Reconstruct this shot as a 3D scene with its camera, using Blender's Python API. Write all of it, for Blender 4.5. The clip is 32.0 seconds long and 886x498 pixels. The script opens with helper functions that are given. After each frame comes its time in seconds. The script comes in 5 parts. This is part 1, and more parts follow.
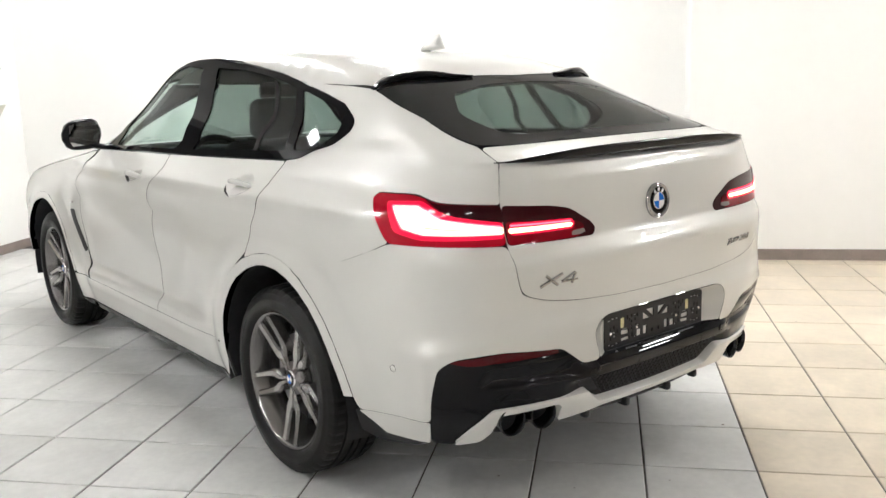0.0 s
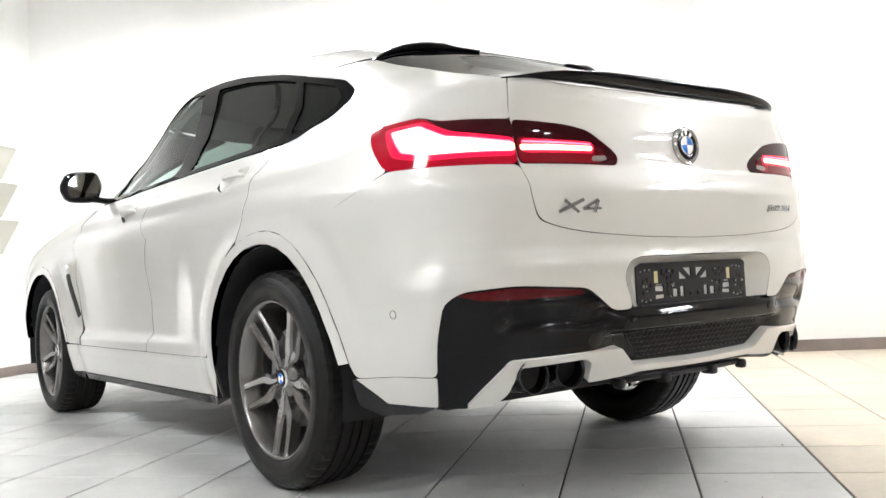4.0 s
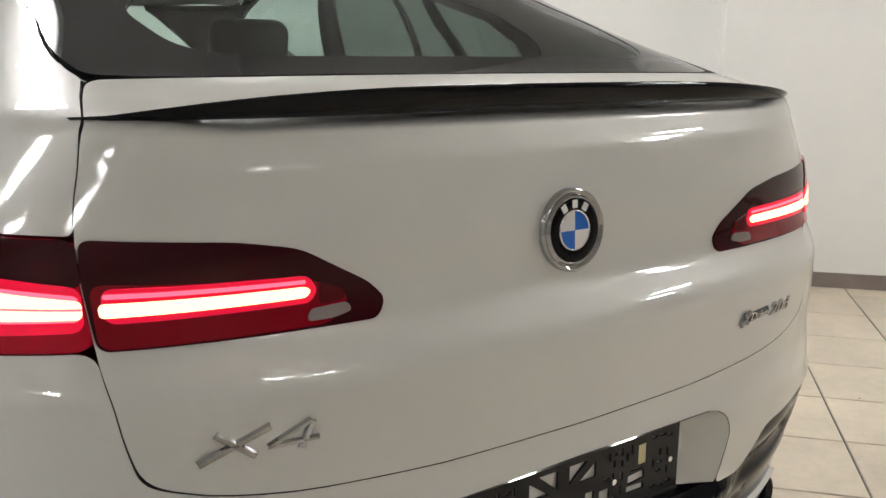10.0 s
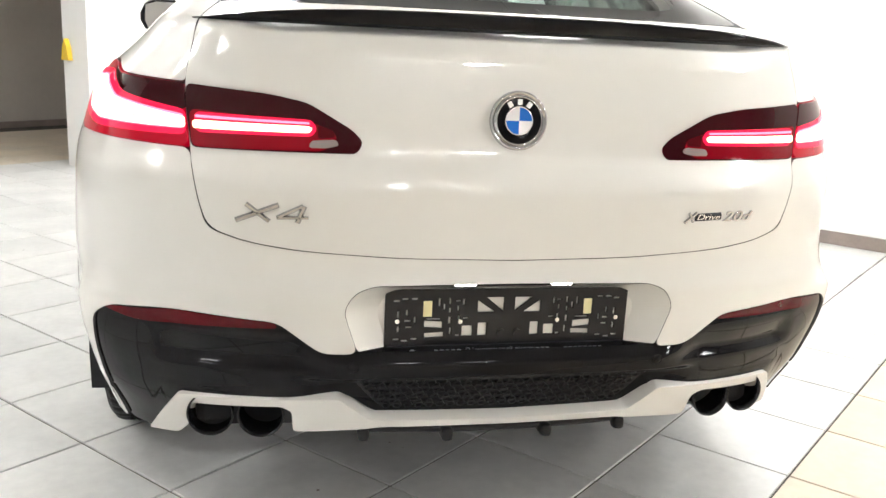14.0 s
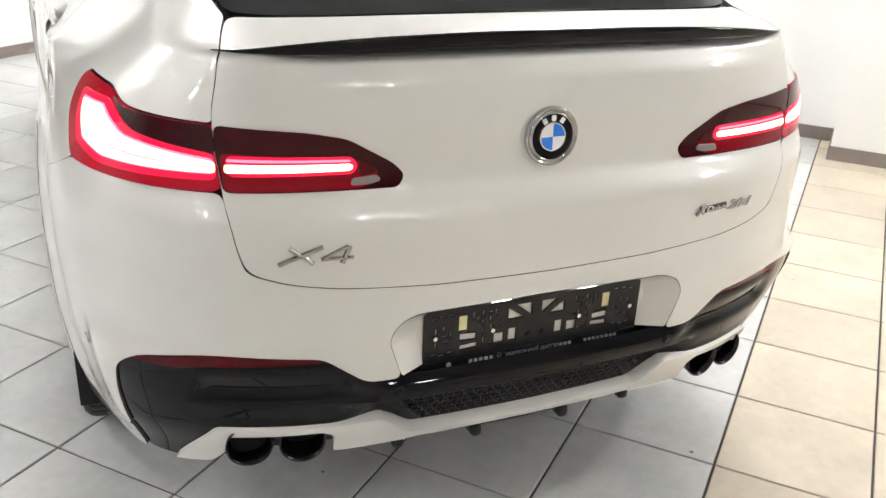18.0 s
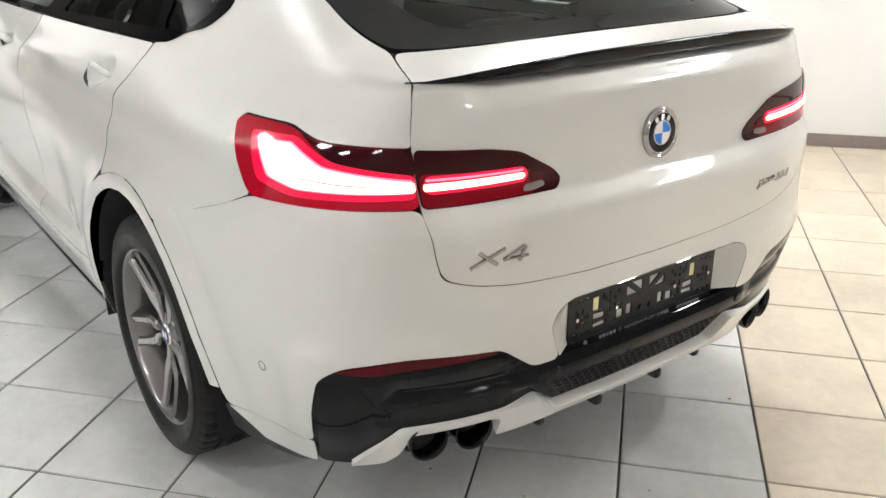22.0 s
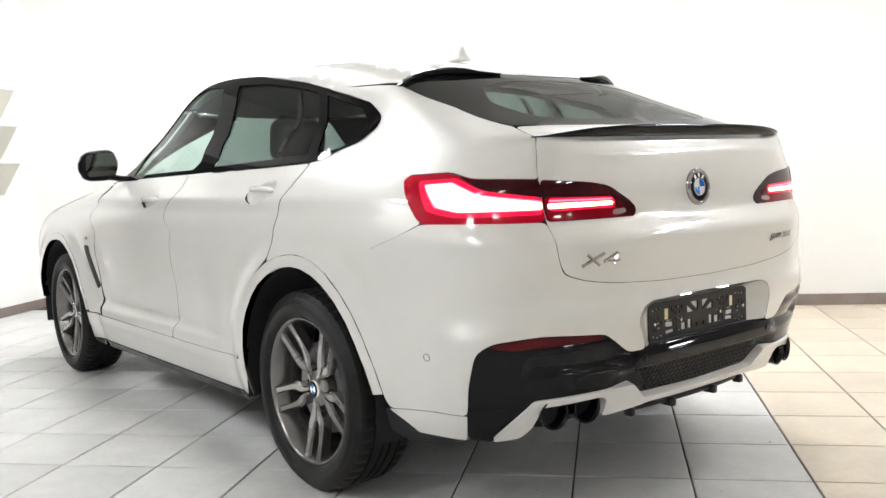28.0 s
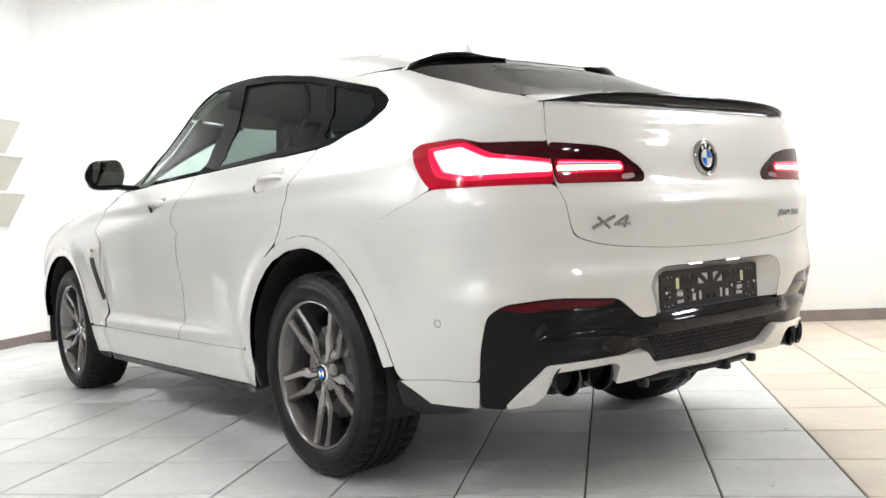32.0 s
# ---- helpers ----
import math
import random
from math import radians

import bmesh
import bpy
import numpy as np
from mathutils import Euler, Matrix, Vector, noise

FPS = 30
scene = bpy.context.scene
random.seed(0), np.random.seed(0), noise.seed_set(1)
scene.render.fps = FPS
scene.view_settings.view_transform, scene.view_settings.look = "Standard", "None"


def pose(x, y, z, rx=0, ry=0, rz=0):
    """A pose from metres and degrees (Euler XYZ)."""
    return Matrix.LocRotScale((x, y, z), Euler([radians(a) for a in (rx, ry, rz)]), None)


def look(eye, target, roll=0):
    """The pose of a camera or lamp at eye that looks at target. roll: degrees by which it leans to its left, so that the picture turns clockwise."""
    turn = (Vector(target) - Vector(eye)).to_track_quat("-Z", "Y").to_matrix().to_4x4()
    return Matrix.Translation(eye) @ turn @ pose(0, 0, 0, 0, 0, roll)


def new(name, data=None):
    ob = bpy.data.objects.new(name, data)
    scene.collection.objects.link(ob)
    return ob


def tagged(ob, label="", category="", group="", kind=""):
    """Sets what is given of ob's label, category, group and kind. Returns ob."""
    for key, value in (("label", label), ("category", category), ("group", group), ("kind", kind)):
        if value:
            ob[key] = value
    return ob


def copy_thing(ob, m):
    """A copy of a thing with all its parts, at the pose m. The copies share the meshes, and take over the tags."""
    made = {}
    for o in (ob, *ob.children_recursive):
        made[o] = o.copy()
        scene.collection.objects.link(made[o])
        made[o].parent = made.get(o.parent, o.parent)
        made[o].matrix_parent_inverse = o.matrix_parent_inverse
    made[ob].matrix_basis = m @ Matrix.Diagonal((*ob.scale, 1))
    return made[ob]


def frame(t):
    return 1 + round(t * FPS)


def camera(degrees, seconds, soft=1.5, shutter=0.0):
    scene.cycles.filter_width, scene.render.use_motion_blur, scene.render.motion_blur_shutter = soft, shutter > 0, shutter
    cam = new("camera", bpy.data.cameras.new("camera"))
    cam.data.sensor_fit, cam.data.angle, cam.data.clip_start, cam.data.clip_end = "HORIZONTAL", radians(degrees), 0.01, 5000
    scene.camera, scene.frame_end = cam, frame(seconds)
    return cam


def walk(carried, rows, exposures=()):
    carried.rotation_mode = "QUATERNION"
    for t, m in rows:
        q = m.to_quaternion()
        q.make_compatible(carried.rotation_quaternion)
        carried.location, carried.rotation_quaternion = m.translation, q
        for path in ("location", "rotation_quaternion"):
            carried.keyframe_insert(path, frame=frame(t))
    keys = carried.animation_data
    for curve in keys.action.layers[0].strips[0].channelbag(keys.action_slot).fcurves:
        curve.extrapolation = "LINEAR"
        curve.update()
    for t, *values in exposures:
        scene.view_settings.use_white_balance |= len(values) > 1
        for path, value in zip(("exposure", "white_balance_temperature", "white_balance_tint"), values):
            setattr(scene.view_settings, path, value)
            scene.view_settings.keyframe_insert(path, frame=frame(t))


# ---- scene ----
cam = camera(53.2, 32.0)
PATH = [
    (0, (-2.438, -2.873, 1.47), (-1.211, -1.34, 1.088), -1.7),
    (0.5, (-2.446, -2.867, 1.407), (-1.226, -1.326, 1.036), -1.9),
    (1, (-2.418, -2.827, 1.311), (-1.221, -1.262, 0.971), -1.8),
    (1.5, (-2.326, -2.735, 1.127), (-1.131, -1.159, 0.833), -2.9),
    (2, (-2.251, -2.689, 0.951), (-1.045, -1.105, 0.763), -3.1),
    (2.5, (-2.231, -2.677, 0.792), (-1.016, -1.089, 0.738), -2.6),
    (3, (-2.23, -2.675, 0.711), (-1.013, -1.088, 0.734), -2.4),
    (3.5, (-2.26, -2.683, 0.674), (-1.038, -1.101, 0.733), -2.9),
    (5.5, (-2.271, -2.705, 0.67), (-1.068, -1.109, 0.741), -2.8),
    (6, (-2.245, -2.688, 0.842), (-1.057, -1.079, 0.857), -2.3),
    (6.5, (-2.199, -2.693, 1.148), (-1.043, -1.07, 0.977), -2.8),
    (7, (-2.088, -2.673, 1.303), (-0.938, -1.066, 0.992), -2.4),
    (7.5, (-1.926, -2.578, 1.275), (-0.738, -1.017, 0.887), -0.6),
    (8, (-1.771, -2.415, 1.291), (-0.542, -0.9, 0.852), 0.2),
    (8.5, (-1.573, -2.257, 1.276), (-0.337, -0.745, 0.831), 0.3),
    (9, (-1.344, -2.115, 1.273), (-0.118, -0.587, 0.840), 0.9),
    (9.5, (-1.125, -1.989, 1.272), (0.095, -0.467, 0.876), -0.0),
    (10, (-0.884, -1.905, 1.280), (0.245, -0.346, 0.858), 0.4),
    (10.5, (-0.645, -1.909, 1.270), (0.344, -0.261, 0.834), 1.0),
    (11, (-0.496, -1.990, 1.298), (0.313, -0.255, 0.834), 0.5),
    (11.5, (-0.390, -2.089, 1.318), (0.251, -0.281, 0.852), 0.1),
    (12, (-0.242, -2.166, 1.333), (0.224, -0.314, 0.832), 0.3),
    (12.5, (-0.224, -2.306, 1.297), (0.131, -0.414, 0.837), 0.3),
    (13, (-0.393, -2.453, 1.287), (0.018, -0.559, 0.828), 1.1),
    (13.5, (-0.471, -2.584, 1.27), (-0.066, -0.687, 0.781), 2.0),
    (14, (-0.54, -2.741, 1.2), (-0.116, -0.844, 0.73), 2.8),
    (14.5, (-0.562, -2.828, 1.232), (-0.146, -0.952, 0.678), 2.5),
    (16.5, (-0.703, -2.603, 1.412), (-0.142, -0.847, 0.638), 2.9),
    (17, (-0.731, -2.535, 1.444), (-0.167, -0.789, 0.65), 3.4),
    (17.5, (-0.824, -2.518, 1.496), (-0.193, -0.791, 0.709), 2.6),
    (18, (-0.912, -2.49, 1.522), (-0.149, -0.819, 0.731), 2.7),
    (18.5, (-0.974, -2.479, 1.549), (-0.159, -0.837, 0.749), 2.6),
    (19, (-1.016, -2.492, 1.564), (-0.207, -0.848, 0.761), 2.4),
    (19.5, (-1.021, -2.478, 1.559), (-0.239, -0.834, 0.732), 2.2),
    (20, (-1.038, -2.4, 1.529), (-0.294, -0.751, 0.677), 1.4),
    (20.5, (-1.073, -2.298, 1.534), (-0.329, -0.637, 0.705), 0.3),
    (21, (-1.248, -2.261, 1.545), (-0.339, -0.663, 0.757), -0.4),
    (21.5, (-1.457, -2.258, 1.554), (-0.4, -0.745, 0.784), -0.5),
    (22, (-1.62, -2.331, 1.557), (-0.515, -0.84, 0.81), -0.0),
    (22.5, (-1.799, -2.416, 1.57), (-0.626, -0.959, 0.859), 0.3),
    (23, (-2.001, -2.443, 1.576), (-0.755, -1.031, 0.903), -0.7),
    (23.5, (-2.152, -2.502, 1.575), (-0.889, -1.095, 0.924), -1.5),
    (24, (-2.24, -2.607, 1.589), (-0.979, -1.17, 1.004), -1.0),
    (24.5, (-2.335, -2.707, 1.578), (-1.062, -1.247, 1.083), -0.7),
    (25, (-2.402, -2.755, 1.548), (-1.122, -1.276, 1.129), -0.2),
    (25.5, (-2.417, -2.785, 1.514), (-1.176, -1.261, 1.144), -1.2),
    (27.5, (-2.451, -2.767, 1.238), (-1.238, -1.198, 0.982), -2.8),
    (28, (-2.465, -2.749, 1.123), (-1.225, -1.19, 0.948), -2.4),
    (28.5, (-2.464, -2.736, 1.025), (-1.208, -1.183, 0.93), -2.2),
    (29, (-2.457, -2.733, 0.96), (-1.184, -1.191, 0.92), -2.2),
    (29.5, (-2.472, -2.721, 0.912), (-1.195, -1.182, 0.886), -2.9),
    (30, (-2.492, -2.724, 0.844), (-1.223, -1.179, 0.81), -3.3),
    (30.5, (-2.497, -2.72, 0.801), (-1.23, -1.173, 0.755), -3.2),
    (31, (-2.508, -2.719, 0.819), (-1.26, -1.157, 0.774), -3.0),
    (31.5, (-2.504, -2.728, 0.848), (-1.269, -1.156, 0.801), -3.2),
    (32, (-2.501, -2.732, 0.858), (-1.254, -1.17, 0.809), -3.1),
]
EXPOSURES = [(0.0, 0.88, 5950, 10.0), (1.0, 0.94, 5930, 10.0), (3.0, 1.24, 5800, 10.0), (6.0, 1.24, 5800, 10.0), (7.0, 0.90, 5850, 10.0), (8.0, 1.05, 5880, 10.0), (9.0, 0.70, 5940, 10.0), (10.0, 0.18, 6060, 10.0), (11.0, 0.53, 6020, 10.0), (12.0, 0.58, 6000, 10.0), (14.0, 1.43, 5980, 10.0), (17.0, 1.25, 5930, 10.0), (18.0, 1.04, 5900, 10.0), (19.0, 1.05, 5900, 10.0), (20.0, 1.08, 5900, 10.0), (22.0, 0.95, 5930, 10.0), (24.0, 0.84, 5900, 10.0), (25.0, 0.78, 5900, 10.0), (28.0, 1.04, 5850, 10.0), (29.0, 1.10, 5800, 10.0), (32.0, 1.14, 5800, 10.0)]
walk(cam, [(t, look(eye, target, roll)) for t, eye, target, roll in PATH], EXPOSURES)

# ---------------- light of the place ----------------
world = bpy.data.worlds.new("room_world")
scene.world = world
world.use_nodes = True
world.node_tree.nodes["Background"].inputs["Color"].default_value = (1.0, 0.96, 0.90, 1)
world.node_tree.nodes["Background"].inputs["Strength"].default_value = 0.02

# ---------------- materials ----------------


def shader(name, color, rough=0.5, metal=0.0, coat=0.0, var=0.0, scale=6.0, bump_h=0.0, bump_scale=60.0, spec=0.5, emit=None, emit_k=0.0, coat_rough=0.03):
    m = bpy.data.materials.new(name)
    m.use_nodes = True
    nt = m.node_tree
    b = nt.nodes["Principled BSDF"]
    b.inputs["Base Color"].default_value = (*color, 1)
    b.inputs["Roughness"].default_value = rough
    b.inputs["Metallic"].default_value = metal
    b.inputs["Coat Weight"].default_value = coat
    b.inputs["Coat Roughness"].default_value = coat_rough
    b.inputs["Specular IOR Level"].default_value = spec
    if emit:
        b.inputs["Emission Color"].default_value = (*emit, 1)
        b.inputs["Emission Strength"].default_value = emit_k
    tc = nt.nodes.new("ShaderNodeTexCoord")
    if var:
        big, fine = nt.nodes.new("ShaderNodeTexNoise"), nt.nodes.new("ShaderNodeTexNoise")
        big.inputs["Scale"].default_value, fine.inputs["Scale"].default_value = scale, scale * 9
        big.inputs["Detail"].default_value = fine.inputs["Detail"].default_value = 5
        add = nt.nodes.new("ShaderNodeMath")
        add.operation = "MULTIPLY_ADD"
        add.inputs[1].default_value = 0.4
        ramp = nt.nodes.new("ShaderNodeMapRange")
        ramp.inputs[1].default_value, ramp.inputs[2].default_value = 0.45, 0.95
        ramp.inputs[3].default_value, ramp.inputs[4].default_value = 1 - var, 1 + var
        mul = nt.nodes.new("ShaderNodeVectorMath")
        mul.operation = "SCALE"
        mul.inputs[0].default_value = color
        for n in (big, fine):
            nt.links.new(tc.outputs["Object"], n.inputs["Vector"])
        nt.links.new(fine.outputs["Fac"], add.inputs[0])
        nt.links.new(big.outputs["Fac"], add.inputs[2])
        nt.links.new(add.outputs[0], ramp.inputs[0])
        nt.links.new(ramp.outputs[0], mul.inputs["Scale"])
        nt.links.new(mul.outputs[0], b.inputs["Base Color"])
        rr = nt.nodes.new("ShaderNodeMapRange")
        rr.inputs[1].default_value, rr.inputs[2].default_value = 0.4, 1.0
        rr.inputs[3].default_value, rr.inputs[4].default_value = rough * 0.8, min(1.0, rough * 1.25)
        nt.links.new(add.outputs[0], rr.inputs[0])
        nt.links.new(rr.outputs[0], b.inputs["Roughness"])
    if bump_h:
        n = nt.nodes.new("ShaderNodeTexNoise")
        n.inputs["Scale"].default_value, n.inputs["Detail"].default_value = bump_scale, 6
        bp = nt.nodes.new("ShaderNodeBump")
        bp.inputs["Strength"].default_value, bp.inputs["Distance"].default_value = 0.6, bump_h
        nt.links.new(tc.outputs["Object"], n.inputs["Vector"])
        nt.links.new(n.outputs["Fac"], bp.inputs["Height"])
        nt.links.new(bp.outputs["Normal"], b.inputs["Normal"])
    return m


def glass_shader(name, tint, gloss=0.04):
    """Thin tinted pane: lets light straight through and mirrors at a slant."""
    m = bpy.data.materials.new(name)
    m.use_nodes = True
    nt = m.node_tree
    nt.nodes.remove(nt.nodes["Principled BSDF"])
    out = nt.nodes["Material Output"]
    tr, gl = nt.nodes.new("ShaderNodeBsdfTransparent"), nt.nodes.new("ShaderNodeBsdfGlossy")
    slant, mix = nt.nodes.new("ShaderNodeLayerWeight"), nt.nodes.new("ShaderNodeMixShader")
    power, fr = nt.nodes.new("ShaderNodeMath"), nt.nodes.new("ShaderNodeMath")
    power.operation, fr.operation = "POWER", "MULTIPLY_ADD"
    slant.inputs["Blend"].default_value, power.inputs[1].default_value = 0.5, 5.0
    fr.inputs[1].default_value, fr.inputs[2].default_value = 0.85, 0.04
    nt.links.new(slant.outputs["Facing"], power.inputs[0])
    nt.links.new(power.outputs[0], fr.inputs[0])
    tr.inputs["Color"].default_value = (*tint, 1)
    gl.inputs["Roughness"].default_value = gloss
    nt.links.new(fr.outputs[0], mix.inputs[0])
    nt.links.new(tr.outputs[0], mix.inputs[1])
    nt.links.new(gl.outputs[0], mix.inputs[2])
    nt.links.new(mix.outputs[0], out.inputs["Surface"])
    return m


def tile_shader(name, color):
    """Cloudy glazed floor tile, a little different from tile to tile."""
    m = shader(name, color, rough=0.36, var=0.15, scale=3.2, bump_h=0.00012, bump_scale=14)
    nt = m.node_tree
    b = nt.nodes["Principled BSDF"]
    old = b.inputs["Base Color"].links[0].from_socket
    info, rng, mul = nt.nodes.new("ShaderNodeObjectInfo"), nt.nodes.new("ShaderNodeMapRange"), nt.nodes.new("ShaderNodeVectorMath")
    rng.inputs[3].default_value, rng.inputs[4].default_value = 0.94, 1.05
    mul.operation = "SCALE"
    nt.links.new(info.outputs["Random"], rng.inputs[0])
    nt.links.new(old, mul.inputs[0])
    nt.links.new(rng.outputs[0], mul.inputs["Scale"])
    nt.links.new(mul.outputs[0], b.inputs["Base Color"])
    shift, tc = nt.nodes.new("ShaderNodeVectorMath"), nt.nodes["Texture Coordinate"]
    nt.links.new(tc.outputs["Object"], shift.inputs[0])
    off = nt.nodes.new("ShaderNodeMath")
    off.operation = "MULTIPLY"
    off.inputs[1].default_value = 37.0
    nt.links.new(info.outputs["Random"], off.inputs[0])
    nt.links.new(off.outputs[0], shift.inputs[1])
    for n in [n for n in nt.nodes if n.bl_idname == "ShaderNodeTexNoise"]:
        nt.links.new(shift.outputs[0], n.inputs["Vector"])
    return m


WALL = shader("wall_paint", (0.84, 0.83, 0.80), rough=0.75, var=0.025, scale=1.2, bump_h=0.002, bump_scale=18)
WALL_FAR = shader("unseen_wall_grey", (0.40, 0.39, 0.375), rough=0.75, var=0.05, scale=1.2, bump_h=0.002, bump_scale=18)
CEIL = shader("toned_down_ceiling", (0.60, 0.59, 0.57), rough=0.85, var=0.03, scale=1.0)
SKIRTING = shader("skirting_tile", (0.22, 0.18, 0.16), rough=0.45, var=0.15, scale=7, bump_h=0.001)
GROUT = shader("grout", (0.085, 0.075, 0.066), rough=0.9, var=0.2, scale=9, bump_h=0.001, bump_scale=150)
TILE_GREY = tile_shader("tile_grey_white", (0.64, 0.635, 0.615))
TILE_BEIGE = tile_shader("tile_beige", (0.63, 0.55, 0.435))
PAINT = shader("pearl_white_paint", (0.69, 0.68, 0.645), rough=0.38, metal=0.12, coat=1.0, coat_rough=0.008, spec=0.2)
GLOSS_BLACK = shader("gloss_black", (0.006, 0.006, 0.007), rough=0.035, spec=0.18)
SATIN_BLACK = shader("satin_black", (0.008, 0.008, 0.009), rough=0.38, spec=0.35, var=0.1, scale=40)
RUBBER = shader("tyre_rubber", (0.011, 0.0105, 0.010), rough=0.46, spec=0.2, var=0.25, scale=14, bump_h=0.0006, bump_scale=220)
SEAM = shader("gap_shade_grey", (0.035, 0.034, 0.032), rough=0.6, var=0.1, scale=30)
DARK = shader("dark_lining", (0.010, 0.010, 0.011), rough=0.85, var=0.2, scale=8)
ALLOY = shader("grey_alloy", (0.20, 0.192, 0.187), rough=0.26, metal=0.85, coat=0.5)
STEEL = shader("brake_steel", (0.33, 0.32, 0.31), rough=0.34, metal=0.95, var=0.05, scale=8)
CHROME = shader("chrome", (0.86, 0.86, 0.87), rough=0.06, metal=1.0)
CHROME_BADGE = shader("badge_chrome", (0.48, 0.48, 0.49), rough=0.08, metal=1.0)
CHROME_DARK = shader("dark_chrome", (0.022, 0.022, 0.024), rough=0.22, metal=0.85, coat=0.25)
LAMP_DARK = shader("smoked_red_lens", (0.030, 0.0015, 0.004), rough=0.05, spec=0.28)
LAMP_RED = shader("red_lens", (0.16, 0.002, 0.006), rough=0.07, emit=(1.0, 0.002, 0.034), emit_k=0.115, spec=0.3)
# Halo round the lit guides: its glow is painted as an emissive red band.
LAMP_GLOW = shader("red_guide_glow", (0.4, 0.004, 0.01), rough=0.1, emit=(1.0, 0.004, 0.050), emit_k=0.55)
LAMP_HOT = shader("lit_light_guide", (0.8, 0.3, 0.3), rough=0.3, emit=(1.0, 0.62, 0.30), emit_k=2.2)
LAMP_MID = shader("bright_guide_and_halo", (0.5, 0.05, 0.05), rough=0.2, emit=(1.0, 0.10, 0.16), emit_k=1.7)
LAMP_DEEP = shader("deep_red_lens", (0.10, 0.002, 0.005), rough=0.07, emit=(1.0, 0.002, 0.030), emit_k=0.05, spec=0.3)
LENS_GREY = shader("reversing_lens", (0.26, 0.22, 0.21), rough=0.25)
REFLECTOR = shader("red_reflector", (0.075, 0.002, 0.005), rough=0.08, var=0.1, scale=120, spec=0.22)
YELLOW_PAD = shader("pale_yellow_foam", (0.80, 0.74, 0.42), rough=0.7)
PLATE_LAMP = shader("plate_lamp_lens", (0.9, 0.9, 0.85), rough=0.3, emit=(1.0, 0.93, 0.80), emit_k=9.0)
BADGE_BLUE = shader("badge_blue", (0.02, 0.16, 0.62), rough=0.2, coat=1.0)
BADGE_WHITE = shader("badge_white", (0.82, 0.82, 0.82), rough=0.2, coat=1.0)
PLASTIC_GREY = shader("letter_grey", (0.55, 0.55, 0.55), rough=0.5)
CABIN = shader("cabin_plastic", (0.020, 0.020, 0.021), rough=0.6, var=0.15, scale=20)
LEATHER = shader("seat_leather", (0.030, 0.029, 0.028), rough=0.45, var=0.15, scale=30, bump_h=0.0005, bump_scale=300)
HEADLINER = shader("headliner_cloth", (0.35, 0.34, 0.32), rough=0.9, var=0.05, scale=20)
GLASS_DARK = glass_shader("privacy_glass", (0.17, 0.215, 0.20))
GLASS_SIDE = glass_shader("side_glass", (0.66, 0.77, 0.74))
GLASS_FRONT = glass_shader("windscreen_glass", (0.86, 0.96, 0.91))
GLASS_REAR = glass_shader("rear_glass", (0.56, 0.67, 0.62))
MIRROR = shader("mirror_glass", (0.8, 0.8, 0.8), rough=0.01, metal=1.0)
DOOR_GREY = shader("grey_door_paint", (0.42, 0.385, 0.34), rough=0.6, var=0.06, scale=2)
YELLOW = shader("yellow_plastic", (0.75, 0.52, 0.03), rough=0.45, var=0.06, scale=15)
SHELF_PAINT = shader("shelf_laminate", (0.62, 0.60, 0.52), rough=0.6, var=0.03, scale=4)
LAMP_WHITE = shader("luminaire_tube", (0.9, 0.9, 0.9), rough=0.5, emit=(1.0, 0.95, 0.88), emit_k=62.0)
METAL_WHITE = shader("white_sheet_metal", (0.75, 0.75, 0.73), rough=0.45, var=0.03, scale=5)

# ---------------- building helpers ----------------


def mesh_of(name, bm, mat, smooth=False):
    me = bpy.data.meshes.new(name)
    bm.normal_update()
    bm.to_mesh(me)
    bm.free()
    if mat:
        me.materials.append(mat)
    if smooth:
        me.shade_smooth()
    return me


def part(name, bm, mat, parent=None, label="", smooth=False):
    """Links a bmesh as one mesh object, under parent if there is one."""
    ob = new(name, mesh_of(name, bm, mat, smooth))
    if parent:
        ob.parent = parent
    return tagged(ob, label)


def box(bm, lo, hi, m=Matrix.Identity(4), bevel=0.0):
    """Adds a box from lo to hi, with its edges rounded off."""
    c = [(a + b) / 2 for a, b in zip(lo, hi)]
    s = [b - a for a, b in zip(lo, hi)]
    made = bmesh.ops.create_cube(bm, size=1, matrix=m @ Matrix.Translation(c) @ Matrix.Diagonal((*s, 1)))
    if bevel:
        edges = list({e for v in made["verts"] for e in v.link_edges})
        bmesh.ops.bevel(bm, geom=edges, offset=bevel, segments=2, affect="EDGES", profile=0.6)
    return bm


def one_box(lo, hi, m=Matrix.Identity(4), bevel=0.0):
    return box(bmesh.new(), lo, hi, m, bevel)


def tube(bm, p, q, r0, r1=None, n=16, caps=True):
    """A round bar from p to q."""
    p, q = Vector(p), Vector(q)
    turn = (q - p).to_track_quat("Z", "Y").to_matrix().to_4x4()
    bmesh.ops.create_cone(bm, cap_ends=caps, segments=n, radius1=r0, radius2=r0 if r1 is None else r1, depth=(q - p).length,
                          matrix=Matrix.Translation((p + q) / 2) @ turn)
    return bm


def lathe(bm, profile, axis_m=Matrix.Identity(4), n=48):
    """Turns a profile of (along, radius) about the x axis."""
    rings = []
    for x, r in profile:
        rings.append([bm.verts.new(axis_m @ Vector((x, r * math.cos(2 * math.pi * i / n), r * math.sin(2 * math.pi * i / n)))) for i in range(n)])
    for a, b in zip(rings, rings[1:]):
        for i in range(n):
            bm.faces.new((a[i], a[(i + 1) % n], b[(i + 1) % n], b[i]))
    return bm


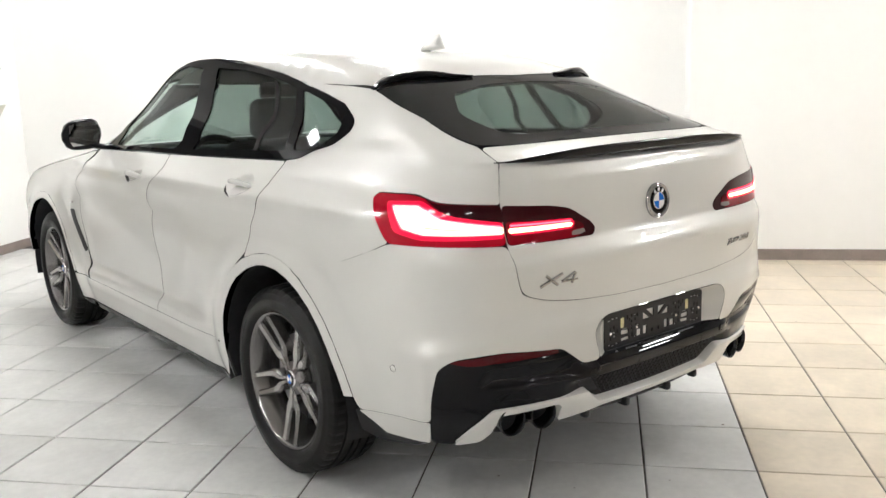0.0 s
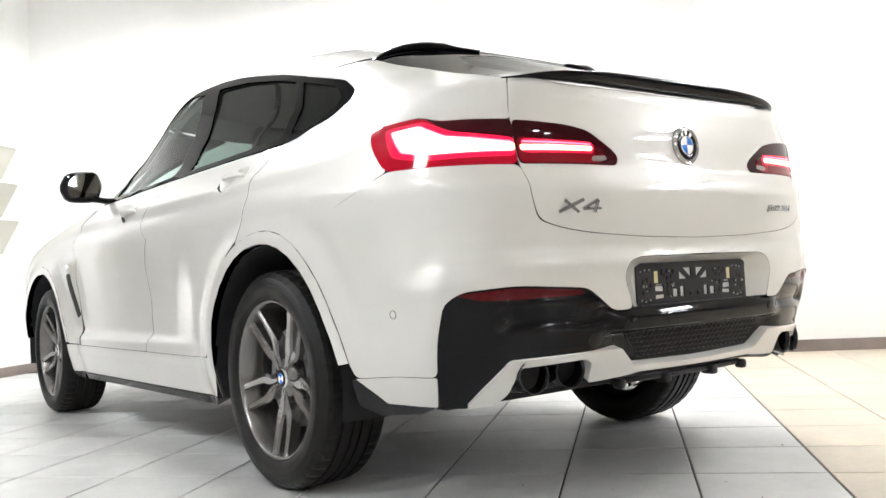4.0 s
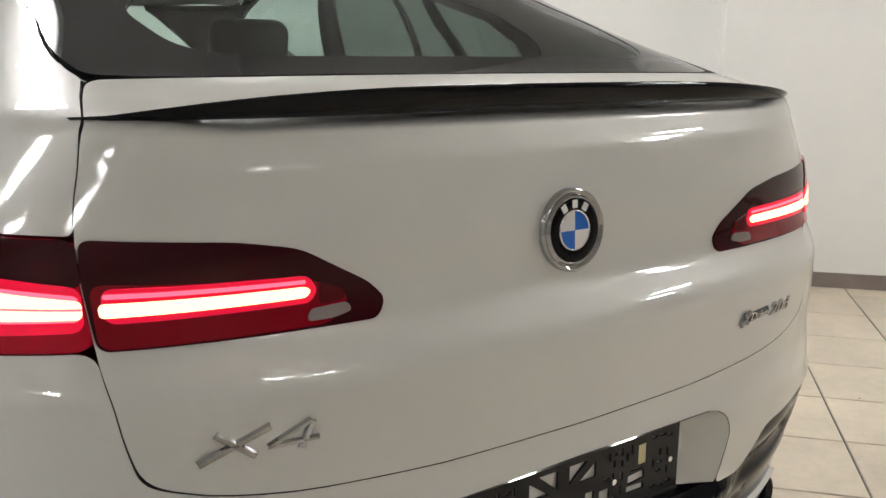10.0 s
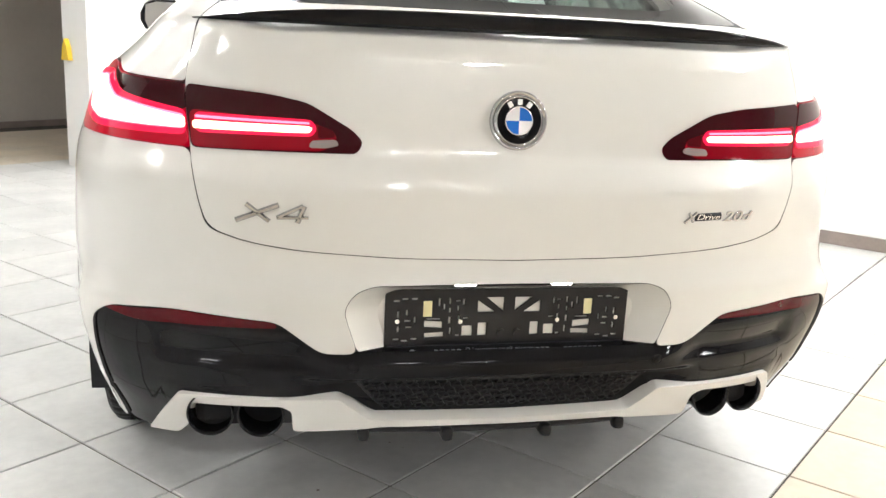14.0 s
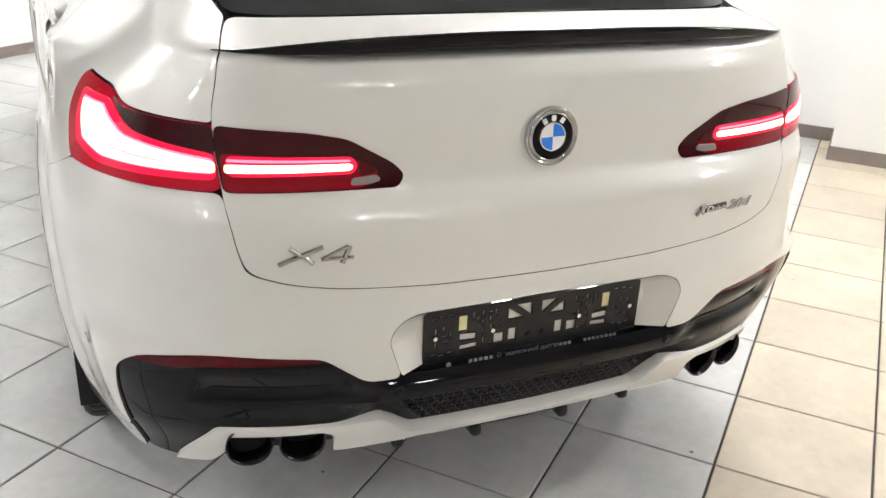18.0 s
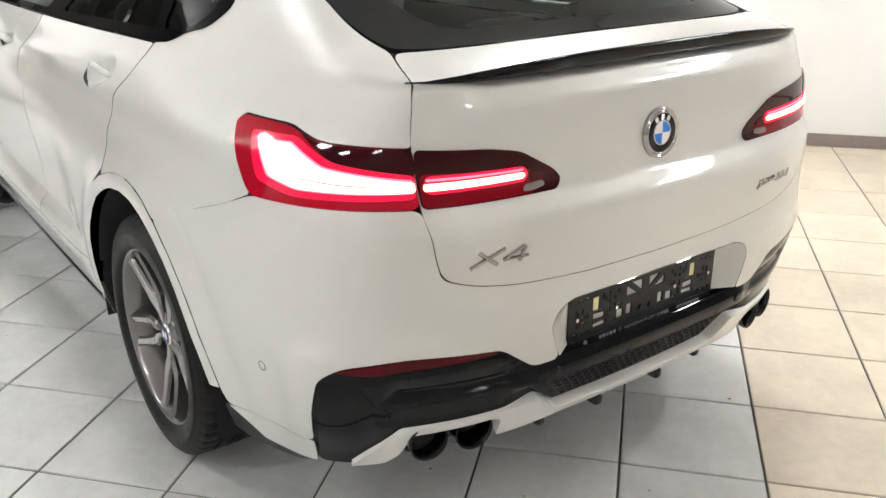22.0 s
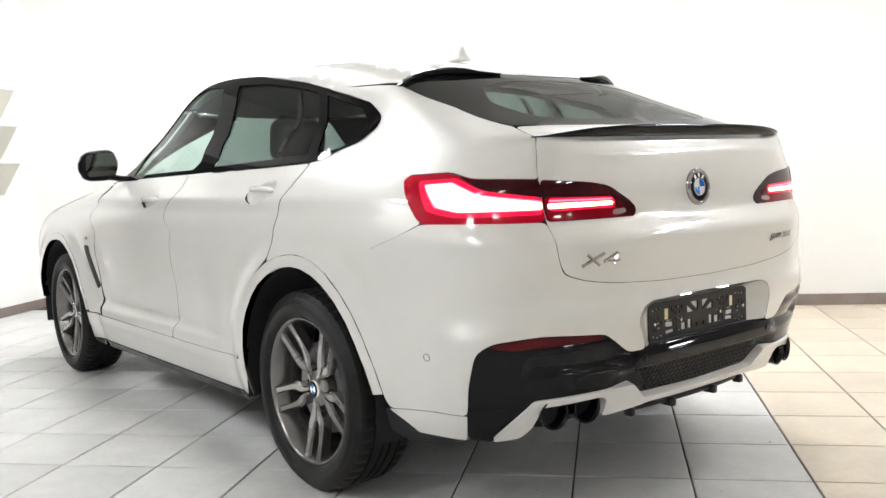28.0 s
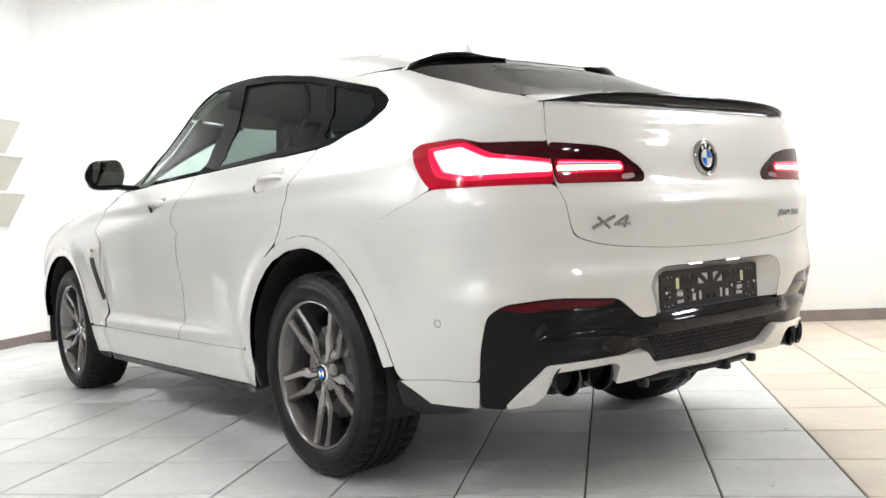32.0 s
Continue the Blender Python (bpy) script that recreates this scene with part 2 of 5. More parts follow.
def prism(bm, outline, lo, hi, m=Matrix.Identity(4)):
    """A flat outline of (x, z) drawn out along y from lo to hi."""
    a = [bm.verts.new(m @ Vector((x, lo, z))) for x, z in outline]
    b = [bm.verts.new(m @ Vector((x, hi, z))) for x, z in outline]
    n = len(a)
    bm.faces.new(a)
    bm.faces.new(b[::-1])
    for i in range(n):
        bm.faces.new((a[i], b[i], b[(i + 1) % n], a[(i + 1) % n]))
    bmesh.ops.recalc_face_normals(bm, faces=bm.faces)
    return bm


# ---------------- the room ----------------
# The walls stand at an angle to the car: u runs towards the back wall, v towards the shelf wall.
ROOM = pose(0, 0, 0, 0, 0, 40.8)
U_BACK, U_PIER, V_PIER, V_SHELF = 3.82, 3.36, -1.22, 4.80
U_FAR, V_FAR, HIGH = -7.5, -15.0, 3.85
# DOOR_U0 stretches the doorway out of view, so side glass mirrors the dim passage.
DOOR_U0, DOOR_U1, DOOR_H = -3.4, 1.78, 2.65


def wall(name, boxes, mat=WALL, label="white painted plaster wall"):
    bm = bmesh.new()
    for lo, hi in boxes:
        box(bm, lo, hi, ROOM)
    return tagged(part(name, bm, mat), label, "wall", kind="structure")


wall("wall_back", [((U_BACK, V_PIER, 0), (U_BACK + 0.2, V_SHELF + 0.2, HIGH))])
wall("wall_pier", [((U_PIER, V_FAR - 0.2, 0), (U_BACK + 0.2, V_PIER, HIGH))], label="white plaster wall standing forward as a pier")
wall("wall_shelf_side", [((DOOR_U1, V_SHELF, 0), (U_BACK, V_SHELF + 0.35, HIGH))])
wall("wall_beside_doorway", [((U_FAR, V_SHELF, 0), (DOOR_U0, V_SHELF + 0.35, HIGH))])
wall("wall_over_doorway", [((DOOR_U0, V_SHELF, DOOR_H), (DOOR_U1, V_SHELF + 0.35, HIGH))])
# Added unseen walls; their grey keeps reflections in gloss black and glass dark.
wall("wall_far_side", [((U_FAR - 0.2, V_FAR - 0.2, 0), (U_FAR, V_SHELF + 0.35, HIGH))], WALL_FAR, "added unseen wall closing the hall, grey to darken reflections")
wall("wall_behind", [((U_FAR, V_FAR - 0.2, 0), (U_PIER, V_FAR, HIGH))], WALL_FAR, "added unseen wall closing the hall, grey to darken reflections")
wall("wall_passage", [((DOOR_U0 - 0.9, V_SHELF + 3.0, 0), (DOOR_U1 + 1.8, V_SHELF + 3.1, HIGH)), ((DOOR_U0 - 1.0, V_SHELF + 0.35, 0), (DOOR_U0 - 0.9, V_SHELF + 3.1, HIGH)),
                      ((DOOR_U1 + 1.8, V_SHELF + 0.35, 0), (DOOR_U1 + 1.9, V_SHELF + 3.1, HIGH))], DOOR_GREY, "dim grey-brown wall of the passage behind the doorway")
# The ceiling is unseen; its tone is lowered so that shadows come out deeper.
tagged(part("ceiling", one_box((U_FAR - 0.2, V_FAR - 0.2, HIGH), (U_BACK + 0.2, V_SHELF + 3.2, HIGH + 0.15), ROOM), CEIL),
       "flat unseen ceiling, toned down to weaken its bounce light", "ceiling", kind="structure")


def skirting(name, lo, hi):
    bm = one_box(lo, hi, ROOM, 0.002)
    return tagged(part(name, bm, SKIRTING), "dark grey-brown tiled skirting board", "skirting", kind="structure")


SK = 0.085
skirting("baseboard_back", (U_BACK - 0.012, V_PIER, 0), (U_BACK, V_SHELF, SK))
skirting("baseboard_return", (U_PIER, V_PIER, 0), (U_BACK - 0.012, V_PIER + 0.012, SK))
skirting("baseboard_pier", (U_PIER - 0.012, V_FAR, 0), (U_PIER, V_PIER + 0.012, SK))
skirting("baseboard_shelf_side", (DOOR_U1, V_SHELF - 0.012, 0), (U_BACK - 0.012, V_SHELF, SK))

# floor: a bed of grout with loose-laid square tiles, turned like the walls
floor = tagged(part("floor", one_box((U_FAR - 0.2, V_FAR - 0.2, -0.12), (U_BACK + 0.2, V_SHELF + 3.2, -0.006), ROOM), GROUT),
               "tiled showroom floor, grey-white tiles with a beige strip", "floor", kind="structure")

# ---------------- the car's skin ----------------
# z, half width behind, growth of width forwards, rear end, rear corner depth, rear roundness, front end
LEVELS = (
    (0.20, 0.885, 0.00, -0.90, 0.76, 3.2, 3.55),
    (0.32, 0.925, 0.00, -0.965, 0.82, 3.2, 3.66),
    (0.45, 0.948, 0.00, -1.020, 0.87, 3.3, 3.72),
    (0.60, 0.960, 0.00, -1.048, 0.90, 3.5, 3.74),
    (0.74, 0.960, 0.00, -1.050, 0.90, 3.8, 3.74),
    (0.85, 0.954, 0.00, -1.046, 0.89, 4.0, 3.70),
    (0.904, 0.946, 0.00, -1.043, 0.885, 4.1, 3.635),
    (0.935, 0.940, 0.00, -1.029, 0.88, 4.2, 3.59),
    (0.965, 0.931, 0.00, -1.015, 0.875, 4.25, 3.49),
    (1.00, 0.918, 0.00, -1.010, 0.87, 4.3, 3.35),
    (1.06, 0.888, 0.01, -1.006, 0.86, 4.5, 2.95),
    (1.11, 0.848, 0.02, -1.000, 0.85, 4.6, 2.62),
    (1.16, 0.792, 0.04, -0.994, 0.85, 5.0, 2.42),
    (1.205, 0.748, 0.055, -0.988, 0.85, 5.5, 2.34),
    (1.232, 0.724, 0.065, -0.897, 0.80, 5.8, 2.29),
    (1.256, 0.706, 0.078, -0.815, 0.73, 5.5, 2.25),
    (1.34, 0.645, 0.125, -0.620, 0.55, 3.6, 2.09),
    (1.43, 0.600, 0.175, -0.410, 0.45, 3.0, 1.92),
    (1.475, 0.575, 0.215, -0.300, 0.42, 3.0, 1.83),
    (1.51, 0.555, 0.25, -0.180, 0.42, 3.0, 1.75),
    (1.56, 0.510, 0.33, 0.05, 0.42, 3.0, 1.60),
    (1.585, 0.440, 0.42, 0.25, 0.40, 3.0, 1.48),
    (1.605, 0.280, 0.45, 0.50, 0.30, 2.6, 1.30),
)


def smooth_table(xs, ys):
    """A monotone cubic through the given values."""
    xs, ys = np.array(xs, float), np.array(ys, float)
    h, d = np.diff(xs), np.diff(ys) / np.diff(xs)
    m = np.zeros(len(xs))
    m[0], m[-1] = d[0], d[-1]
    for i in range(1, len(xs) - 1):
        if d[i - 1] * d[i] > 0:
            w1, w2 = 2 * h[i] + h[i - 1], h[i] + 2 * h[i - 1]
            m[i] = (w1 + w2) / (w1 / d[i - 1] + w2 / d[i])

    def at(x):
        x = min(max(x, xs[0]), xs[-1])
        i = min(max(int(np.searchsorted(xs, x)) - 1, 0), len(h) - 1)
        t = (x - xs[i]) / h[i]
        return ((1 + 2 * t) * (1 - t) ** 2 * ys[i] + t * (1 - t) ** 2 * h[i] * m[i]
                + t * t * (3 - 2 * t) * ys[i + 1] + t * t * (t - 1) * h[i] * m[i + 1])
    return at


def drawn_up(at, lo, hi, n=6000):
    """The same curve as a close table, quick to read."""
    ys = [float(at(lo + (hi - lo) * i / n)) for i in range(n + 2)]
    k = n / (hi - lo)

    def read(x):
        f = (min(max(x, lo), hi) - lo) * k
        i = int(f)
        return ys[i] + (ys[i + 1] - ys[i]) * (f - i)
    return read


COLS = [drawn_up(smooth_table([r[0] for r in LEVELS], [r[n] for r in LEVELS]), 0.20, 1.605) for n in range(1, 7)]
REAR, SIDE, FRONT = 1.5, 3.0, 1.2
AXLE, WHEEL_R = 2.864, 0.362
# how far the bumper's corners stand out, by height
FLARE = drawn_up(smooth_table((0.20, 0.34, 0.46, 0.60, 0.635, 0.668, 0.70, 0.74), (0.010, 0.020, 0.038, 0.046, 0.044, 0.022, 0.006, 0.0)), 0.20, 0.74)


def ease(x):
    x = min(max(x, 0.0), 1.0)
    return x * x * (3 - 2 * x)


def bump(x, c, w):
    return math.exp(-((x - c) / w) ** 2)


def relief(y, z):
    """How far the flank stands proud of its plain shape: arches, door hollow, shoulder crease."""
    d = 0.0
    for yc in (0.0, AXLE):
        r = math.hypot(y - yc, z - WHEEL_R)
        d += (0.016 * bump(r, 0.47, 0.07) - 0.006 * bump(r, 0.585, 0.045)) * ease((0.94 - z) / 0.15)
    door = ease((y - 0.50) / 0.40) * ease((2.42 - y) / 0.30)
    d -= door * 0.040 * ease((0.98 - z) / 0.42) * ease((z - 0.448) / 0.050)
    d += door * 0.010 * bump(z, 0.39, 0.04)
    run = ease((y + 0.75) / 0.5) * ease((2.9 - y) / 0.8)
    d += run * 0.011 * max(0.0, 1 - abs(z - 1.045) / 0.042)
    return d


def skin(a, z, soft=0.25):
    """A place on the car's outer skin: a runs from the tail's middle (0) round the left side to the nose; minus is the right.
    soft: how much the tail's corners are eased."""
    s, a = (1 if a >= 0 else -1), abs(a)
    if a > REAR + SIDE + FRONT:
        s, a = -s, 2 * (REAR + SIDE + FRONT) - a
    w, k, yr, dr, n, yf = (c(z) for c in COLS)
    n -= soft * ease((1.16 - z) / 0.15) * ease((z - 0.67) / 0.13)
    y0, df = yr + dr, 0.55
    y1 = yf - df
    flare = FLARE(z) * bump(a, 0.82, 0.13 if a < 0.82 else 0.085)
    if a <= REAR:
        al = a / REAR * math.pi / 2
        p, q = math.sin(al), math.cos(al)
        r = (p ** n + q ** n) ** (-1 / n)
        x, y = w * p * r, y0 - dr * q * r
    elif a <= REAR + SIDE:
        x, y = w, y0 + (a - REAR) / SIDE * (y1 - y0)
    else:
        al = (a - REAR - SIDE) / FRONT * math.pi / 2
        p, q = math.cos(al), math.sin(al)
        r = (p ** 3 + q ** 3) ** (-1 / 3)
        x, y = w * p * r, y1 + df * q * r
    x *= 1 + k * ease((y + 0.25) / 1.5)
    x, y = x + flare, y - 0.25 * flare
    if a < REAR + SIDE + 0.4:
        x += relief(y, z) * ease((a - 0.75) / 0.5)
    return (-s * x, y, z)


def round_at(z, x=None, y=None):
    """The way round (a) at height z of a place on the left half, known by its distance x from the middle or its y."""
    lo, hi = (0.0, REAR) if x is not None else (0.3, REAR + SIDE + FRONT)
    for _ in range(40):
        mid = (lo + hi) / 2
        p = skin(mid, z, 0.0)
        low = (-p[0] < x) if x is not None else (p[1] < y)
        lo, hi = (mid, hi) if low else (lo, mid)
    return lo


# arc length up the tail's middle, so that flat-lying panes are cut as finely as upright ones
_Z = np.linspace(0.2, 1.6, 281)
_L = np.concatenate([[0], np.cumsum(np.hypot(np.diff(_Z), np.diff([COLS[2](z) for z in _Z]) * 0.7))])


up = drawn_up(lambda z: np.interp(z, _Z, _L), 0.2, 1.6)
height = drawn_up(lambda l: np.interp(l, _L, _Z), 0.0, float(_L[-1]))


def by_x(x, z):
    """A corner of an outline on the tail: x from the middle (plus: left half)."""
    return (math.copysign(round_at(z, x=abs(x)), x) if x else 0.0, up(z))


def by_y(y, z):
    """A corner of an outline on the left flank."""
    return (round_at(z, y=y), up(z))


def mirrored(half):
    """Closes a left-half outline (tail middle to tail middle) with its right half."""
    return half + [(-a, l) for a, l in half[::-1] if a > 1e-6]


def lay(a, l, lift=0.0):
    """A place on the skin and its outward normal."""
    z = height(l)
    p = Vector(skin(a, z))
    e = 0.010
    za, zb = height(l - e), height(l + e)
    n = (Vector(skin(a + e, z)) - Vector(skin(a - e, z))).cross(Vector(skin(a, zb)) - Vector(skin(a, za)))
    n.normalize()
    if n.dot(Vector((p.x, p.y - 1.2, p.z - 0.75))) < 0:
        n.negate()
    return p + n * lift, n


def shaped(depth, e=0.004):
    """Like lay(), with the skin pushed out by depth(x, z), and its creases."""
    def at(a, l, lift=0.0):
        def spot(a, l):
            p, n = lay(a, l)
            return p + n * depth(p.x, p.z)
        p, n = spot(a, l), lay(a, l)[1]
        m = (spot(a + e, l) - spot(a - e, l)).cross(spot(a, l + e) - spot(a, l - e)).normalized()
        m = m if m.dot(n) > 0 else -m
        return p + m * lift, m
    return at


def lid_depth(x, z):
    """The tailgate folds in below a crease under the lamps, and leans back above one under the spoiler."""
    d = -0.06 * max(0.0, 0.906 - z) * ease((0.78 - abs(x)) / 0.14) * ease((z - 0.68) / 0.065)
    return d - 0.38 * min(max(0.0, z - 1.160), 0.045) * ease((1.250 - z) / 0.035) * ease((0.62 - abs(x)) / 0.16)


lay_lid = shaped(lid_depth)


def lay_wide(a, l, lift=0.0):
    """Like lay(), with the even curve of a pane."""
    p, n = lay(a, l)
    m = n.copy()
    for da, dl in ((0.07, 0.03), (-0.07, 0.03), (0.07, -0.03), (-0.07, -0.03), (0, 0.08), (0, -0.08)):
        m += lay(a + da, l + dl)[1]
    return p + n * lift, m.normalized()


def lay_side(a, l, lift=0.0):
    """Like lay(), with the even barrel curve of the side glass."""
    p, n = lay(a, l)
    tilt = 0.34 + 0.62 * (p.z - 1.17)
    yaw = -0.10 - 0.32 * ease((0.35 - p.y) / 0.65) + 0.22 * ease((p.y - 1.0) / 1.0)
    return p + n * lift, Vector((-math.cos(tilt) * math.cos(yaw), math.sin(yaw), math.sin(tilt))).normalized()


def rounded(loop, r, step):
    """Rounds an outline's corners and divides its sides."""
    pts = [Vector(p) for p in loop]
    out = []
    for i, p in enumerate(pts):
        a, b = pts[i - 1], pts[(i + 1) % len(pts)]
        da, db = a - p, b - p
        turn = math.pi - da.angle(db, math.pi)
        rr = min(r * (1.0 if turn > 0.35 else 1.6), da.length * 0.45, db.length * 0.45)
        if rr < 1e-4:
            out.append(p)
            continue
        s, e = p + da.normalized() * rr, p + db.normalized() * rr
        k = 2 + int(turn / 0.25)
        out += [s * (1 - t) ** 2 + p * 2 * t * (1 - t) + e * t * t for t in (j / k for j in range(k + 1))]
    full = []
    for i, p in enumerate(out):
        q = out[(i + 1) % len(out)]
        k = max(1, int((q - p).length / step + 0.5))
        full += [p.lerp(q, j / k) for j in range(k)]
    return full


def inside(pts, poly):
    """Which of the points lie in the outline."""
    x, y = pts[:, 0], pts[:, 1]
    hit = np.zeros(len(pts), bool)
    px, py = np.array([p[0] for p in poly]), np.array([p[1] for p in poly])
    for i in range(len(px)):
        j = i - 1
        if py[i] == py[j]:
            continue
        c = ((py[i] > y) != (py[j] > y)) & (x < (px[j] - px[i]) * (y - py[i]) / (py[j] - py[i]) + px[i])
        hit ^= c
    return hit


def cut(outline, holes, step, r, hole_r):
    """Divides an outline with holes into triangles: points, triangles, and the edge loops."""
    from mathutils.geometry import delaunay_2d_cdt
    loops = [rounded(outline, r, step * 0.7)] + [rounded(h, hole_r, step * 0.7) for h in holes]
    edge = np.array([tuple(p) for lp in loops for p in lp])
    lo, hi = edge.min(0), edge.max(0)
    gx, gy = np.meshgrid(np.arange(lo[0], hi[0], step), np.arange(lo[1], hi[1], step))
    gx[1::2] += step / 2
    grid = np.stack([gx.ravel(), gy.ravel()], 1)
    grid = grid[inside(grid, loops[0])]
    for h in loops[1:]:
        grid = grid[~inside(grid, h)]
    if len(grid):
        near = np.array([np.min(np.hypot(edge[:, 0] - p[0], edge[:, 1] - p[1])) for p in grid])
        grid = grid[near > step * 0.45]
    verts = [Vector(p) for p in edge] + [Vector(p) for p in grid]
    edges, n = [], 0
    for lp in loops:
        edges += [(n + i, n + (i + 1) % len(lp)) for i in range(len(lp))]
        n += len(lp)
    v, _, f, *_ = delaunay_2d_cdt(verts, edges, [], 0, 1e-6)
    c = np.array([[(v[t[0]][k] + v[t[1]][k] + v[t[2]][k]) / 3 for k in (0, 1)] for t in f])
    keep = inside(c, loops[0])
    for h in loops[1:]:
        keep &= ~inside(c, h)
    return v, [t for t, k in zip(f, keep) if k]


def panel(name, outline, mat, parent, label="", holes=(), lift=0.0, thick=0.012, step=0.035, r=0.012, hole_r=0.02, lip=0.0004, where=lay, flip=False, tuck=False):
    """A piece of the skin with turned-in edges. flip: the same piece on the right side.
    tuck: the edges turn in under the piece."""
    v, f = cut(outline, holes, step, r, hole_r)
    laid = [where(p[0], p[1], lift) for p in v]
    pos, nor = [p for p, _ in laid], [n for _, n in laid]
    count = {}
    for t in f:
        for a, b in ((t[0], t[1]), (t[1], t[2]), (t[2], t[0])):
            count[(a, b)] = count.get((a, b), 0) + 1
    rim = [(a, b) for a, b in count if (b, a) not in count]
    faces, deep = [tuple(t) for t in f], []
    out = {}
    t = f[0]
    hand = 1 if (pos[t[1]] - pos[t[0]]).cross(pos[t[2]] - pos[t[0]]).dot(nor[t[0]]) > 0 else -1
    if tuck:
        hand = -hand
    for a, b in rim:
        side = (pos[b] - pos[a]).cross(nor[a]) * hand
        if side.length > 1e-9:
            side.normalize()
            for k in (a, b):
                out[k] = out.get(k, Vector()) + side
    ring = {}
    for k, s in out.items():
        s.normalize()
        ring[k] = len(pos)
        pos += [pos[k] + s * lip - nor[k] * lip, pos[k] + s * lip - nor[k] * thick]
        nor += [(s + nor[k] * 0.3).normalized(), s.copy()]
    for a, b in rim:
        if a in ring and b in ring:
            faces += [(b, a, ring[a], ring[b]), (ring[b], ring[a], ring[a] + 1, ring[b] + 1)]
            deep.append(len(faces) - 1)
    if flip:
        pos = [Vector((-p.x, p.y, p.z)) for p in pos]
        nor = [Vector((-n.x, n.y, n.z)) for n in nor]
    # face the way the normals point
    t = faces[0]
    g = (pos[t[1]] - pos[t[0]]).cross(pos[t[2]] - pos[t[0]])
    if g.dot(nor[t[0]]) < 0:
        faces = [q[::-1] for q in faces]
    me = bpy.data.meshes.new(name)
    me.from_pydata([tuple(p) for p in pos], [], faces)
    me.update()
    me.shade_smooth()
    me.normals_split_custom_set_from_vertices([tuple(n) for n in nor])
    me.materials.append(mat)
    if mat == PAINT and thick == 0.012:
        # dull dark edges, putting shade into the colour inside gaps between body panels
        me.materials.append(SEAM)
        for k in deep:
            me.polygons[k].material_index = 1
    ob = new(name, me)
    ob.parent = parent
    return tagged(ob, label)


def both(name, outline, mat, parent, label="", **kw):
    return [panel(name, outline, mat, parent, label, flip=s, **kw) for s in (False, True)]


def arc(yc, r, a0, a1, n=12, zc=WHEEL_R):
    """Corners along a wheel arch: degrees from straight ahead (0) over the top (90) to behind (180)."""
    out = []
    for i in range(n + 1):
        t = radians(a0 + (a1 - a0) * i / n)
        out.append(by_y(yc + r * math.cos(t), max(zc + r * math.sin(t), 0.21)))
    return out


car = tagged(new("car"), "pearl-white sport utility car with gloss black trim and lit rear lamps", "car")
ARCH, OPEN = 0.493, 0.452
RC, FC = -0.015, AXLE

# added dark sheet behind the panels, standing for shade in the gaps between them
both("inner_shell", [by_x(0, 0.72), by_x(0, 1.16), by_x(0.62, 1.16), by_y(-0.45, 1.12), by_y(0.2, 1.14), by_y(2.0, 1.10),
     by_y(2.6, 0.97), by_y(3.3, 0.92), by_y(3.36, 0.42)] + arc(FC, OPEN, 8, 172) + [by_y(2.40, 0.34), by_y(0.45, 0.34)] + arc(RC, OPEN, 8, 172) + [by_y(-0.47, 0.42), by_x(0.70, 0.44), by_x(0.42, 0.54), by_x(0.40, 0.72)],
     DARK, car, "added black sheet behind the body panels, for shade in their gaps", lift=-0.034, step=0.07)

# ---------------- body panels ----------------
BELT = [(2.02, 1.143), (1.60, 1.150), (1.113, 1.157), (0.39, 1.171), (0.06, 1.180)]
TRIM_TOP = [(-0.10, 1.235), (-0.172, 1.288), (-0.160, 1.325), (-0.052, 1.383), (0.253, 1.460), (0.42, 1.502), (0.68, 1.545), (0.90, 1.572), (1.17, 1.580), (1.40, 1.556), (1.62, 1.474), (1.86, 1.335), (2.00, 1.245)]


def oval(y, z, ry, rz, n=14):
    return [by_y(y + ry * math.cos(2 * math.pi * i / n), z + rz * math.sin(2 * math.pi * i / n)) for i in range(n)]


GRIPS = ((1.44, 1.040), (0.345, 1.072))
DISH = [oval(y, z, 0.105, 0.052) for y, z in GRIPS]


both("front_door", [by_y(1.158, 1.150), by_y(1.160, 1.06), by_y(1.140, 0.90), by_y(1.155, 0.64), by_y(1.175, 0.417), by_y(2.17, 0.417), by_y(2.21, 0.62), by_y(2.20, 0.87),
                    by_y(2.20, 1.02), by_y(2.11, 1.137), by_y(1.70, 1.142)], PAINT, car, holes=[DISH[0]], hole_r=0.01, step=0.025)
both("rear_door", [by_y(0.142, 1.172), by_y(0.142, 1.084), by_y(0.152, 0.981), by_y(0.176, 0.835)] + arc(RC, ARCH + 0.0018, 66, 8, 8)[1:] + [by_y(0.50, 0.417), by_y(1.169, 0.417),
                   by_y(1.149, 0.64), by_y(1.134, 0.90), by_y(1.154, 1.06), by_y(1.152, 1.151), by_y(0.65, 1.160)], PAINT, car, holes=[DISH[1]], hole_r=0.01, step=0.025)
both("front_fender", [by_y(2.206, 1.02), by_y(2.206, 0.87), by_y(2.216, 0.62), by_y(2.20, 0.42), by_y(2.36, 0.42)] + arc(FC, ARCH, 172, 12, 12) + [by_y(3.42, 0.55), by_y(3.40, 0.93), by_y(3.0, 0.985),
                      by_y(2.6, 1.05), by_y(2.25, 1.115), by_y(2.14, 1.125)], PAINT, car)
both("sill", [by_y(0.44, 0.4140), by_y(0.43, 0.268), by_y(2.42, 0.268), by_y(2.41, 0.4140)], PAINT, car)
both("side_skirt", [by_y(0.46, 0.265), by_y(0.50, 0.236), by_y(2.34, 0.236), by_y(2.40, 0.265)], GLOSS_BLACK, car, "gloss black side skirt", lift=0.006, thick=0.05)
FRONT_MID = REAR + SIDE + FRONT


